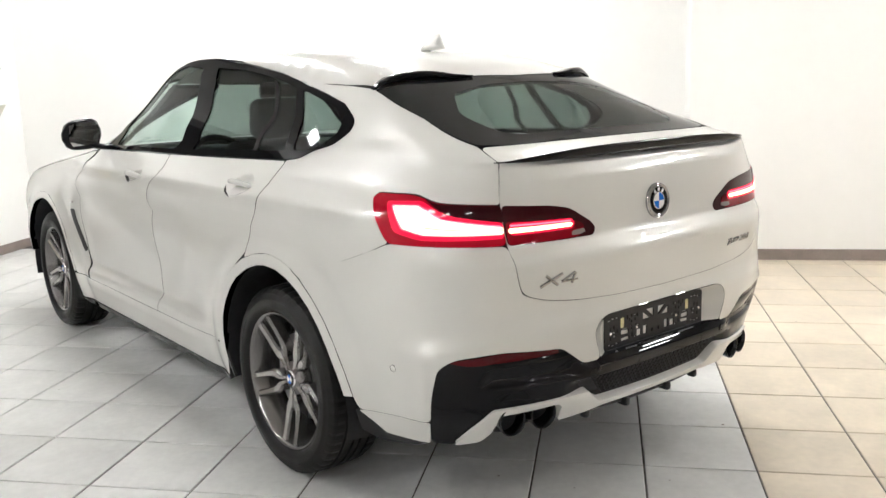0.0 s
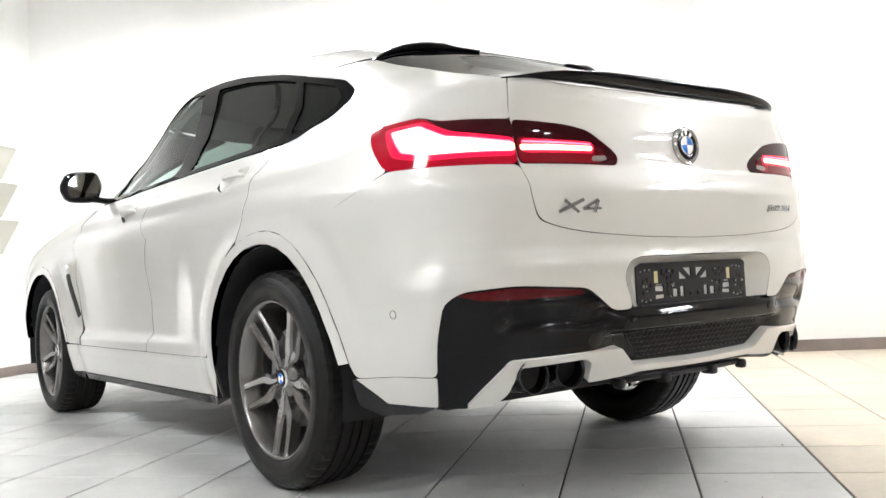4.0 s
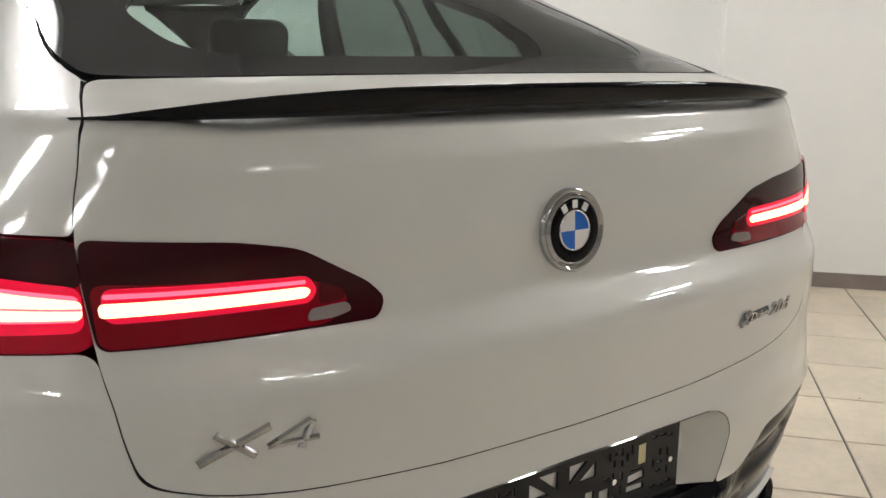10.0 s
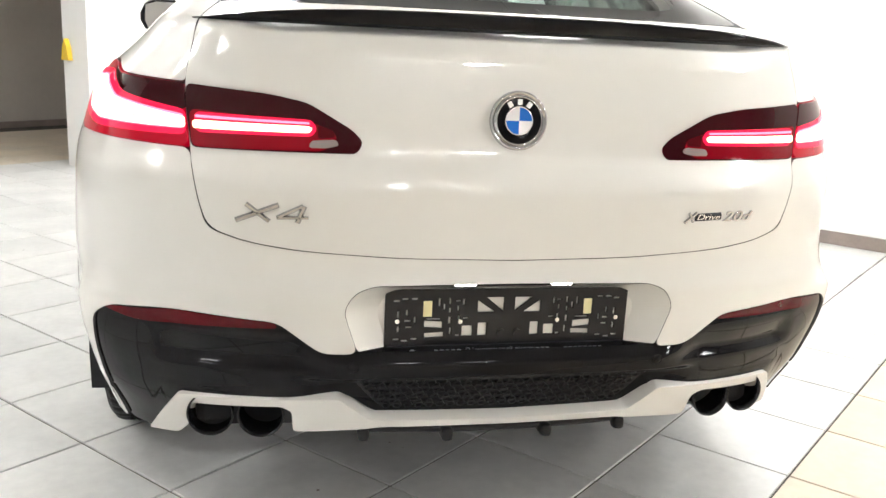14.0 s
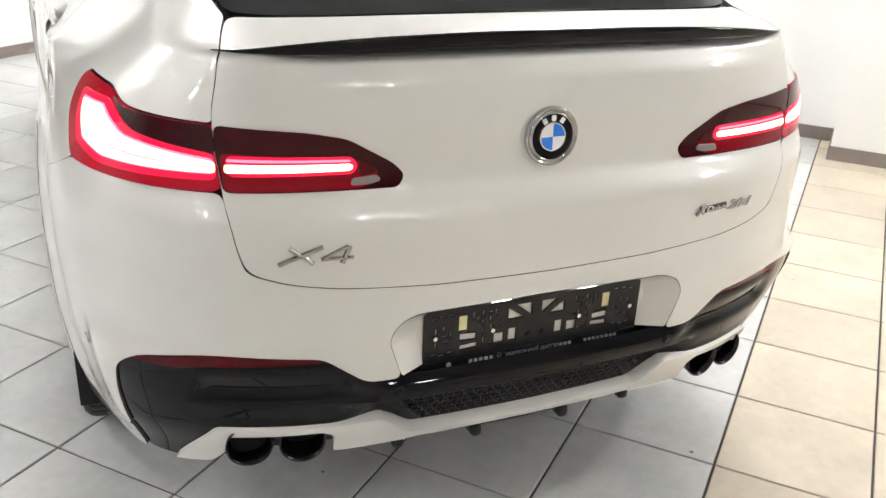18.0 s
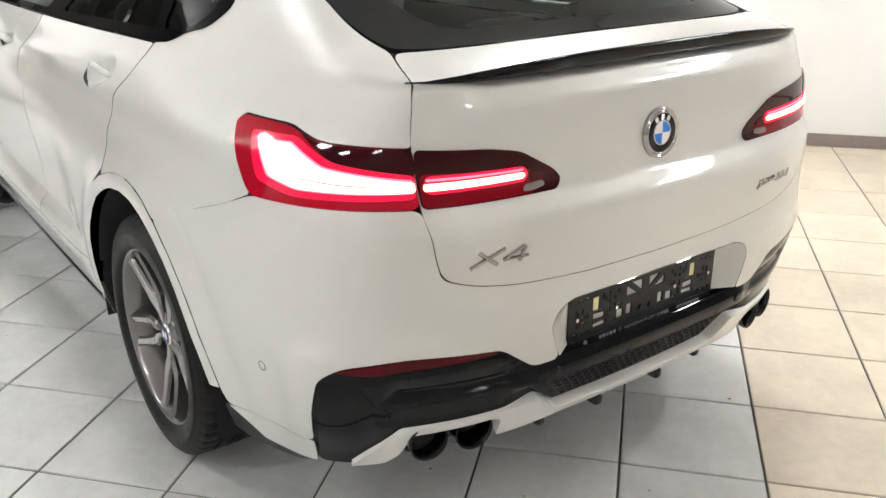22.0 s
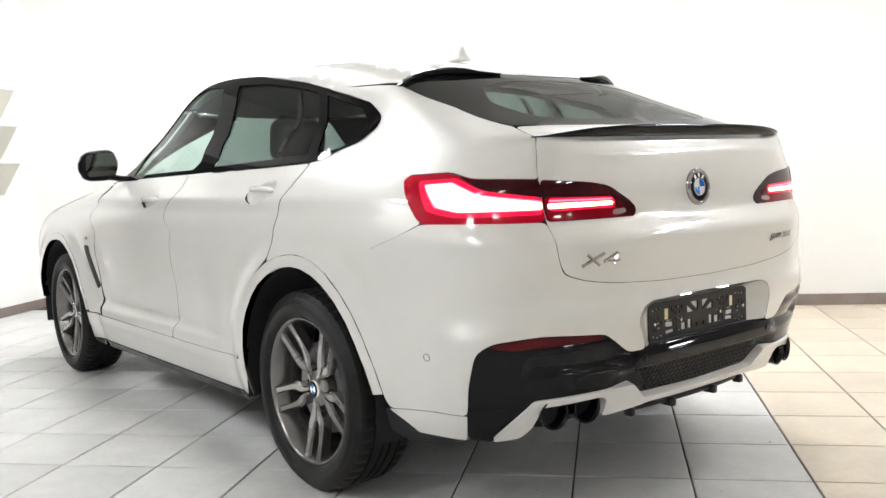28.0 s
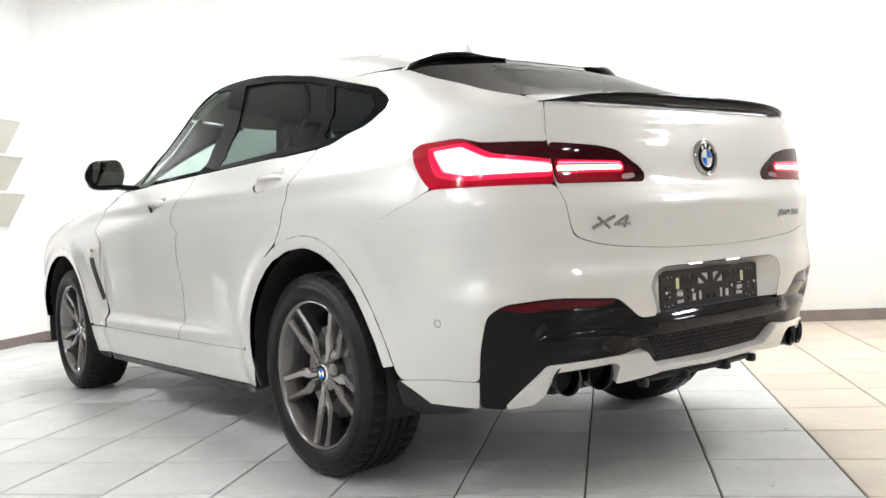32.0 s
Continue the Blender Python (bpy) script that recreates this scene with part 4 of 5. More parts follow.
for s in (-1, 1):
    for x, y, z in ((0.627, -0.940, 0.394), (0.522, -0.972, 0.400)):
        m = Matrix.Translation((s * x, y, z)) @ pose(0, 0, 0, 0, 0, 90 + s * 8)
        tip = part("exhaust_tip", lathe(bmesh.new(), [(-0.25, 0.040), (-0.04, 0.044), (-0.012, 0.0475), (-0.002, 0.0495), (0.001, 0.0485), (0.0, 0.0455), (-0.02, 0.0435), (-0.20, 0.040)], m @ pose(0, 0, 0, 0, 0, 180), 40), CHROME_DARK, car, "black chrome exhaust tip", smooth=True)
        part("exhaust_bore", lathe(bmesh.new(), [(-0.10, 0.043), (-0.101, 0.0005)], m @ pose(0, 0, 0, 0, 0, 180), 32), DARK, tip)
rail = part("diffuser_rail", loft([[Vector((x, -0.955 + 0.25 * x * x + 0.012 * math.cos(k * math.pi / 5), 0.344 + 0.010 * math.sin(k * math.pi / 5))) for k in range(10)] for x in np.linspace(-0.31, 0.31, 13)]), SATIN_BLACK, car, "black rail under the bumper", smooth=True)
for x in (-0.30, -0.115, 0.115, 0.30):
    fin = bmesh.new()
    box(fin, (x - 0.013, -0.985 + 0.25 * x * x, 0.322), (x + 0.013, -0.93, 0.352), bevel=0.009)
    part("diffuser_fin", fin, SATIN_BLACK, rail, smooth=True)
part("rear_undertray", one_box((-0.66, -0.90, 0.345), (0.66, -0.42, 0.50), bevel=0.02), DARK, car)
part("underbody", one_box((-0.60, -0.50, 0.255), (0.60, 3.45, 0.52), bevel=0.02), DARK, car, "dark underbody")
both("wheel_spat", [by_y(-0.498, 0.390), by_y(-0.525, 0.388), by_y(-0.60, 0.330), by_y(-0.75, 0.316), by_y(-0.70, 0.296), by_y(-0.56, 0.285), by_y(-0.50, 0.315)], SATIN_BLACK, car, "black flap behind the wheel", lift=-0.004, thick=0.05, r=0.01)

# plate hollow
hollow = bmesh.new()
edge = [by_x(x, z) for x, z in ((0.3265, 0.5555), (0.3585, 0.650), (0.3365, 0.6865), (0.2975, 0.7015))]
ring = rounded(edge + [(-a, l) for a, l in edge[::-1]], 0.02, 0.05)
fr = [lay_lid(p[0], p[1], -0.0006)[0] for p in ring]
bk = [hollow.verts.new((p.x * 0.80, -0.9990, 0.553 + (p.z - 0.5555) * 0.89)) for p in fr]
fr = [hollow.verts.new(p) for p in fr]
for i in range(len(fr)):
    if fr[i - 1].co.z > 0.562 or fr[i].co.z > 0.562:
        hollow.faces.new((fr[i - 1], fr[i], bk[i], bk[i - 1]))
hollow.faces.new(bk)
bmesh.ops.recalc_face_normals(hollow, faces=hollow.faces)
part("plate_hollow", hollow, PAINT, car)

# number plate holder: a flat black tray with punched openings
holder = new("plate_holder")
holder.parent = car


def flat_lay(x, z, lift=0.0):
    return Vector((-x, -1.004 - lift, z)), Vector((0, -1, 0))


def rect(cx, cz, w, h, lean=0.0):
    return [(cx - w / 2, cz - h / 2), (cx + w / 2, cz - h / 2 + lean), (cx + w / 2, cz + h / 2 + lean), (cx - w / 2, cz + h / 2)]


punched = []
for s in (1, -1):
    punched += [rect(s * 0.178, 0.640, 0.020, 0.036), rect(s * 0.165, 0.604, 0.040, 0.016, 0.003 * s), rect(s * 0.163, 0.583, 0.042, 0.012, -0.002 * s), rect(s * 0.091, 0.590, 0.024, 0.024), rect(s * 0.058, 0.593, 0.020, 0.030)]
    punched += [[(s * 0.012, 0.664), (s * 0.012, 0.632), (s * 0.052, 0.664)], [(s * 0.070, 0.658), (s * 0.070, 0.630), (s * 0.030, 0.630)]]
    for x, z, w, h in ((0.244, 0.658, 0.014, 0.005), (0.226, 0.662, 0.014, 0.005), (0.206, 0.662, 0.014, 0.005), (0.240, 0.628, 0.005, 0.016), (0.222, 0.632, 0.005, 0.014), (0.220, 0.614, 0.014, 0.005),
                       (0.218, 0.600, 0.014, 0.005), (0.205, 0.616, 0.005, 0.014), (0.240, 0.596, 0.005, 0.014), (0.244, 0.574, 0.014, 0.005), (0.226, 0.570, 0.014, 0.005), (0.206, 0.574, 0.014, 0.005),
                       (0.153, 0.654, 0.005, 0.018), (0.142, 0.644, 0.005, 0.014), (0.130, 0.656, 0.005, 0.014), (0.130, 0.636, 0.005, 0.012), (0.130, 0.614, 0.006, 0.016), (0.112, 0.656, 0.012, 0.004),
                       (0.112, 0.640, 0.005, 0.012), (0.110, 0.620, 0.005, 0.010), (0.100, 0.654, 0.005, 0.014), (0.095, 0.618, 0.012, 0.004), (0.165, 0.617, 0.030, 0.004), (0.128, 0.590, 0.005, 0.016), (0.112, 0.580, 0.010, 0.005)):
        punched.append(rect(s * x, z, w, h))
tray = panel("holder_tray", [(-0.268, 0.532), (0.268, 0.532), (0.268, 0.682), (-0.268, 0.682)], SATIN_BLACK, holder, "black plastic plate tray with openings", holes=punched, where=flat_lay, step=0.02, r=0.012, hole_r=0.0015, thick=0.004, lip=0.0005)
part("holder_ledge", one_box((-0.262, -1.0125, 0.558), (0.262, -1.002, 0.5605), bevel=0.001), SATIN_BLACK, holder)
for x in (-0.243, 0.243, -0.108, 0.108):
    part("screw", tube(bmesh.new(), (x, -1.009, 0.615 if abs(x) > 0.2 else 0.612), (x, -1.003, 0.615 if abs(x) > 0.2 else 0.612), 0.005, n=14), CHROME, holder, "bright screw head")


def printed(body, x0, x1, z):
    """Raised print on the tray, as wide as given."""
    text = bpy.data.curves.new("print", "FONT")
    text.body, text.size, text.extrude = body, 1.0, 0.0
    probe = bpy.data.objects.new("print", text)
    scene.collection.objects.link(probe)
    me = bpy.data.meshes.new_from_object(probe.evaluated_get(bpy.context.evaluated_depsgraph_get()))
    bpy.data.objects.remove(probe)
    left, right = min(v.co.x for v in me.vertices), max(v.co.x for v in me.vertices)
    k = (x1 - x0) / (right - left)
    for v in me.vertices:
        v.co = Vector((x0 + (v.co.x - left) * k, -1.0056, z + v.co.y * k))
    me.materials.append(PLASTIC_GREY)
    ob = new("print", me)
    ob.parent = holder
    tagged(ob, "pale grey printed words")


printed("Официальный дилер", -0.092, 0.062, 0.5415)
for x, z in ((-0.178, 0.640), (0.178, 0.640)):
    part("yellow_pad", one_box((x - 0.0095, -1.0025, z - 0.0175), (x + 0.0095, -1.0003, z + 0.0175)), YELLOW_PAD, holder, "pale yellow adhesive pad")
for x in (-0.105, 0.105):
    part("plate_lamp", one_box((x - 0.022, -1.030, 0.6965), (x + 0.022, -1.012, 0.7010), bevel=0.001), PLATE_LAMP, car, "lit number plate lamp")
for x0, x1, h in ((-0.160, -0.098, 0.0075), (0.066, 0.100, 0.0070), (0.130, 0.222, 0.0068)):
    n = max(2, int((x1 - x0) / 0.0105))
    for i in range(n):
        xa = x0 + (x1 - x0) * i / n
        part("letter_bar", one_box((xa, -1.0058, 0.5415), (xa + (x1 - x0) / n * 0.62, -1.0042, 0.5415 + h)), PLASTIC_GREY, holder)
part("printed_mark", tube(bmesh.new(), (-0.208, -1.0062, 0.545), (-0.208, -1.004, 0.545), 0.006, n=16), PLASTIC_GREY, holder)
for x in (-0.016, 0.020):
    part("stud", tube(bmesh.new(), (x, -1.0085, 0.585), (x, -1.003, 0.585), 0.008, n=16), SATIN_BLACK, holder)

# ---------------- badges ----------------
p0, n0 = lay(*by_x(0.010, 1.038), 0.0)
face = Matrix.Translation(p0 + n0 * 0.0025) @ n0.to_track_quat("X", "Z").to_matrix().to_4x4() @ Matrix.Diagonal((1.3, 1.07, 1.07, 1))
badge = part("roundel", lathe(bmesh.new(), [(-0.008, 0.0565), (0.0030, 0.0560), (0.0052, 0.0540), (0.0048, 0.0515), (0.0022, 0.0490), (0.0022, 0.0475), (0.0052, 0.0462), (0.0060, 0.0448), (0.0052, 0.0435)], face, 64), CHROME_BADGE, car, "round badge with chrome rim", smooth=True)
part("roundel_band", lathe(bmesh.new(), [(0.0048, 0.0440), (0.0052, 0.0430), (0.0052, 0.0280), (0.0048, 0.0268)], face, 64), GLOSS_BLACK, badge, smooth=True)
part("roundel_ring", lathe(bmesh.new(), [(0.0048, 0.0276), (0.0062, 0.0268), (0.0062, 0.0256), (0.0050, 0.0250)], face, 64), CHROME, badge, smooth=True)
for k in range(4):
    bm = bmesh.new()
    th = [math.pi / 2 * (k + j / 10) for j in range(11)]
    fan = [bm.verts.new(face @ Vector((0.0055, 0, 0)))] + [bm.verts.new(face @ Vector((0.0055, 0.0254 * math.cos(t), 0.0254 * math.sin(t)))) for t in th]
    f = bm.faces.new(fan)
    bmesh.ops.extrude_face_region(bm, geom=[f])
    for v in fan:
        v.co += -n0 * 0.003
    bmesh.ops.recalc_face_normals(bm, faces=bm.faces)
    part("roundel_quarter", bm, BADGE_BLUE if k % 2 == 0 else BADGE_WHITE, badge, "blue quarter" if k % 2 == 0 else "white quarter")
for t in (58, 90, 122):
    part("roundel_mark", one_box((0.005, -0.0045, -0.0055), (0.0060, 0.0045, 0.0055), face @ pose(0, 0.0352 * math.cos(radians(t)), 0.0352 * math.sin(radians(t)), t - 90), 0.001), BADGE_WHITE, badge)


def emblem(name, x, z, strokes, mat, high=0.0045):
    """Raised chrome strokes on the lid: each from (x, z) to (x, z), with its width at both ends."""
    p, n = lay_lid(*by_x(-x, z), 0.0)
    tx = (Vector((1, 0, 0)) - n * n.x).normalized()
    tz = n.cross(tx).normalized()
    tz = tz if tz.z > 0 else -tz
    for a, b, wa, wb in strokes:
        a, b = Vector(a), Vector(b)
        d = (b - a).normalized()
        s = Vector((-d.y, d.x))
        bm = bmesh.new()
        low = [a - s * wa, a + s * wa, b + s * wb, b - s * wb]
        top = [a - s * wa * 0.45 + d * 0.001, a + s * wa * 0.45 + d * 0.001, b + s * wb * 0.45 - d * 0.001, b - s * wb * 0.45 - d * 0.001]
        v0 = [bm.verts.new(p + tx * q.x + tz * q.y) for q in low]
        v1 = [bm.verts.new(p + tx * q.x + tz * q.y + n * high) for q in top]
        bm.faces.new(v1)
        for i in range(4):
            bm.faces.new((v0[i], v0[(i + 1) % 4], v1[(i + 1) % 4], v1[i]))
        bmesh.ops.recalc_face_normals(bm, faces=bm.faces)
        part(name, bm, mat, car)


emblem("model_badge_stroke", -0.502, 0.847, [((-0.072, -0.017), (0.012, 0.017), 0.0055, 0.0055), ((-0.052, 0.017), (-0.006, -0.017), 0.0050, 0.0050),
                                             ((0.008, -0.009), (0.060, 0.017), 0.0045, 0.0045), ((0.008, -0.0085), (0.070, -0.0065), 0.0045, 0.0035), ((0.062, 0.017), (0.048, -0.018), 0.0055, 0.0055)], CHROME_BADGE)


def raised_text(name, body, x0, x1, z, tall, mat, high, thick=0.0):
    """Slanted raised letters on the lid from x0 to x1, standing on z."""
    text = bpy.data.curves.new(name, "FONT")
    text.body, text.size, text.shear, text.extrude, text.offset = body, 1.0, 0.30, 0.06, thick
    probe = bpy.data.objects.new(name, text)
    scene.collection.objects.link(probe)
    me = bpy.data.meshes.new_from_object(probe.evaluated_get(bpy.context.evaluated_depsgraph_get()))
    bpy.data.objects.remove(probe)
    left, right = min(v.co.x for v in me.vertices), max(v.co.x for v in me.vertices)
    k = (x1 - x0) / (right - left)
    kz = tall / max(v.co.y for v in me.vertices)
    for v in me.vertices:
        p, n = lay_lid(*by_x(-(x0 + (v.co.x - left) * k), z + v.co.y * kz), 0.0)
        v.co = p + n * (high if v.co.z > 0 else 0.0)
    me.materials.append(mat)
    ob = new(name, me)
    ob.parent = car
    return tagged(ob)


emblem("drive_badge_stroke", 0.455, 0.846, [((-0.088, -0.012), (-0.058, 0.010), 0.0035, 0.0035), ((-0.078, 0.010), (-0.066, -0.011), 0.0030, 0.0030)], CHROME_BADGE)
emblem("drive_badge_plate", 0.455, 0.846, [((-0.062, -0.001), (0.004, 0.001), 0.0085, 0.0085)], SATIN_BLACK, 0.003)
raised_text("drive_badge_letters", "Drive", 0.397, 0.454, 0.8405, 0.0115, CHROME, 0.0042)
raised_text("drive_badge_figures", "20d", 0.463, 0.541, 0.8365, 0.0215, CHROME_BADGE, 0.0045, 0.015)

# ---------------- parking sensors ----------------
for flip in (False, True):
    for a, lf in ((by_y(-0.695, 0.577), 0.0), (by_y(-0.800, 0.510), -0.006), (by_x(0.335, 0.530), -0.006)):
        p, n = (lay_insert if lf else lay)(*a, 0.0)
        if flip:
            p.x, n.x = -p.x, -n.x
        m = Matrix.Translation(p) @ n.to_track_quat("X", "Z").to_matrix().to_4x4()
        ring = part("parking_sensor", lathe(bmesh.new(), [(-0.002, 0.0125), (0.0012, 0.0120), (0.0014, 0.0108), (-0.001, 0.0104)], m, 24), GLOSS_BLACK if lf else SEAM, car, smooth=True)
        part("sensor_face", lathe(bmesh.new(), [(0.0006, 0.0100), (0.0014, 0.0090), (0.0016, 0.0003)], m, 24), PAINT if not lf else GLOSS_BLACK, ring, smooth=True)

# ---------------- spoilers ----------------
rings = []
for i in range(41):
    t = i / 40 * 2 - 1
    x = 0.648 * t
    k = max(0.10, (1 - abs(t) ** 3.5))
    p, n = lay(*by_x(x, 1.2085 + 0.004 * k), 0.0)
    o = Vector((n.x, n.y, 0)).normalized()
    prof = ((-0.060, 0.004), (-0.030, 0.016), (-0.002, 0.030), (0.010, 0.031), (0.012, 0.026), (0.004, 0.006), (-0.002, -0.004), (-0.03, -0.006))
    rings.append([p + o * (a * (0.35 + 0.65 * k)) + Vector((0, 0, b * k)) for a, b in prof])
part("lip_spoiler", loft(rings), GLOSS_BLACK, car, "black lip spoiler", smooth=True)
for s in (-1, 1):
    rows = []
    for i in range(13):
        t = i / 12
        x = -0.580 + 0.36 * t
        y = -0.165 - 0.135 * math.sin(t * math.pi / 2)
        z = roof_lay(x, y)[0].z
        h = 0.022 * math.sin(math.pi * min(1, t * 1.15 if t < 0.75 else 0.8625 + (t - 0.75) * 0.55)) + 0.002
        e = Vector((s * x, y - 0.008, z - 0.004))
        rows.append([e, e + Vector((0, -0.010, 0.004 + h * 0.4)), e + Vector((0, 0.004, 0.004 + h)), e + Vector((0, 0.06, 0.006 + h * 0.9)), e + Vector((0, 0.09, -0.002))])
    part("roof_spoiler_fin", loft(rows), GLOSS_BLACK, car, "gloss black roof spoiler fin", smooth=True)
fin = loft([[Vector((w * math.cos(k * math.pi / 6), 0.20 + y + l * math.sin(k * math.pi / 6), z)) for k in range(12)] for z, w, l, y in ((1.585, 0.035, 0.085, 0.0), (1.605, 0.026, 0.070, -0.004), (1.628, 0.012, 0.040, -0.020), (1.650, 0.004, 0.014, -0.036))])
part("roof_antenna", fin, PAINT, car, smooth=True)

# ---------------- wheels ----------------
def tyre_mesh():
    bm = bmesh.new()
    prof = [(-0.100, 0.2655), (-0.1125, 0.2680), (-0.1150, 0.2720), (-0.1215, 0.2740), (-0.1240, 0.288), (-0.1252, 0.2905), (-0.1245, 0.310), (-0.1235, 0.318), (-0.1215, 0.3185), (-0.118, 0.338), (-0.104, 0.3545), (-0.090, 0.3600), (-0.062, 0.3618), (-0.060, 0.3545), (-0.051, 0.3545), (-0.049, 0.3622),
            (-0.022, 0.3625), (-0.020, 0.3550), (-0.010, 0.3550), (-0.008, 0.3627)]
    prof += [(-x, r) for x, r in prof[::-1]]
    n, rings = 150, []
    for x, r in prof:
        ring = []
        for i in range(n):
            notch = 0.0
            if abs(x) > 0.06 and r > 0.345 and i % 3 == 0:
                notch = 0.003 if abs(x) < 0.10 else 0.002
            th = 2 * math.pi * (i + (0.5 if x > 0 else 0.0)) / n
            ring.append(bm.verts.new((x, (r - notch) * math.cos(th), (r - notch) * math.sin(th))))
        rings.append(ring)
    for a, b in zip(rings, rings[1:]):
        for i in range(n):
            bm.faces.new((a[i], a[(i + 1) % n], b[(i + 1) % n], b[i]))
    bmesh.ops.recalc_face_normals(bm, faces=bm.faces)
    for f in bm.faces:
        c = f.calc_center_median()
        f.smooth = math.hypot(c.y, c.z) < 0.345
    return mesh_of("tyre", bm, RUBBER)


def spoke_mesh(side):
    """One arm of a forked spoke: a narrow stem at the hub, an elbow, then a straight arm to the rim."""
    bm = bmesh.new()
    rows = []
    for r, lo, hi in ((0.036, 0.0, 0.017), (0.062, 0.0, 0.0185), (0.082, 0.0, 0.026), (0.104, 0.0005, 0.043), (0.116, 0.003, 0.0475), (0.130, 0.0125, 0.0485), (0.150, 0.019, 0.0485), (0.200, 0.0235, 0.0480), (0.238, 0.024, 0.0505), (0.256, 0.020, 0.0570)):
        t = (r - 0.046) / 0.197
        xo = 0.074 + 0.028 * t - 0.006 * math.sin(math.pi * min(max(t, 0), 1))
        w = hi - lo
        rows.append([bm.verts.new((x, side * yy, r)) for x, yy in ((xo - 0.045, lo + 0.1 * w), (xo - 0.014, lo), (xo - 0.0045, lo + 0.16 * w), (xo, hi - 0.24 * w), (xo - 0.007, hi), (xo - 0.045, hi - 0.08 * w))])
    for a, b in zip(rows, rows[1:]):
        for k in range(6):
            f = bm.faces.new((a[k], a[(k + 1) % 6], b[(k + 1) % 6], b[k]))
            f.material_index = 1 if k == 2 else 0
    bm.faces.new(rows[0])
    bm.faces.new(rows[-1][::-1])
    bmesh.ops.recalc_face_normals(bm, faces=bm.faces)
    me = mesh_of("spoke", bm, ALLOY)
    me.materials.append(ALLOY_FACE)
    return me


# Spokes are one grey; highlights on their fronts are put into this lighter alloy.
ALLOY_FACE = shader("highlit_spoke_face", (0.38, 0.368, 0.36), rough=0.22, metal=0.9, coat=0.6)
TYRE_MESH, SPOKES = tyre_mesh(), (spoke_mesh(1), spoke_mesh(-1))


def wheel(x, y, turned):
    """A double-spoke alloy wheel with tyre and brake, its outer face towards +x unless turned."""
    bm = lathe(bmesh.new(), [(0.100, 0.2655), (0.109, 0.2665), (0.112, 0.2625), (0.108, 0.2560), (0.098, 0.2520), (0.070, 0.240), (0.02, 0.226), (-0.06, 0.222), (-0.098, 0.245)], n=72)
    rim = part("wheel", bm, ALLOY, car, "grey double-spoke alloy wheel with black tyre", smooth=True)
    rim.matrix_world = pose(x, y, WHEEL_R, 0, 0, 180 if turned else 0) @ pose(0, 0, 0, 36 + 2.5 * y)

    def sub(name, me_or_bm, mat=None, m=Matrix.Identity(4), label="", smooth=False):
        me = me_or_bm if mat is None else mesh_of(name, me_or_bm, mat, smooth)
        ob = new(name, me)
        ob.parent = rim
        ob.matrix_parent_inverse = Matrix.Identity(4)
        ob.matrix_basis = m
        return tagged(ob, label)
    sub("tyre", TYRE_MESH, label="black road tyre")
    for k in range(5):
        for sp in SPOKES:
            sub("spoke", sp, m=pose(0, 0, 0, 72 * k))
        sub("wheel_bolt", tube(bmesh.new(), (0.045, 0, 0.056), (0.066, 0, 0.056), 0.0095, n=6), SATIN_BLACK, pose(0, 0, 0, 72 * k + 36))
    sub("hub", lathe(bmesh.new(), [(0.02, 0.075), (0.058, 0.072), (0.069, 0.062), (0.072, 0.036), (0.074, 0.034)], n=40), ALLOY, smooth=True)
    sub("centre_cap", lathe(bmesh.new(), [(0.070, 0.0345), (0.079, 0.0325), (0.080, 0.030)], n=40), CHROME, smooth=True)
    sub("cap_band", lathe(bmesh.new(), [(0.080, 0.0305), (0.081, 0.028), (0.081, 0.0175)], n=40), GLOSS_BLACK, smooth=True)
    for k in range(4):
        bm = bmesh.new()
        bm.faces.new([bm.verts.new((0.0812, 0, 0))] + [bm.verts.new((0.0812, 0.0176 * math.cos(math.pi / 2 * (k + j / 6)), 0.0176 * math.sin(math.pi / 2 * (k + j / 6)))) for j in range(7)])
        sub("cap_quarter", bm, BADGE_BLUE if k % 2 == 0 else BADGE_WHITE, pose(0, 0, 0, 17))
    sub("brake_disc", lathe(bmesh.new(), [(0.030, 0.085), (0.030, 0.166), (0.006, 0.166), (0.006, 0.085)], n=64), STEEL, label="bare steel brake disc")
    cal = bmesh.new()
    box(cal, (-0.03, -0.055, 0.115), (0.052, 0.055, 0.198), bevel=0.014)
    sub("brake_caliper", cal, STEEL, pose(0, 0, 0, (-75 if turned else 75)), "grey brake caliper")
    sub("wheel_back", lathe(bmesh.new(), [(-0.05, 0.209), (-0.052, 0.03)], n=48), DARK)
    return rim


for y in (0.0, AXLE):
    wheel(-0.822, y, True)
    wheel(0.822, y, False)
for y in (RC, FC):
    for s in (-1, 1):
        bm = bmesh.new()
        rows = []
        for x, r in ((0.945, OPEN + 0.004), (0.80, OPEN + 0.012), (0.58, OPEN), (0.56, 0.02)):
            rows.append([bm.verts.new((s * x, y + r * math.cos(radians(a)), WHEEL_R + r * math.sin(radians(a)))) for a in range(-12, 193, 12)])
        for a, b in zip(rows, rows[1:]):
            for i in range(len(a) - 1):
                bm.faces.new((a[i], a[i + 1], b[i + 1], b[i]))
        part("wheel_liner", bm, DARK, car, "black wheel arch liner", smooth=True)

# ---------------- cabin ----------------


def soft_box(lo, hi, m=Matrix.Identity(4), r=0.05):
    bm = one_box(lo, hi, m)
    bmesh.ops.bevel(bm, geom=list(bm.edges), offset=r, segments=4, affect="EDGES", profile=0.5)
    return bm


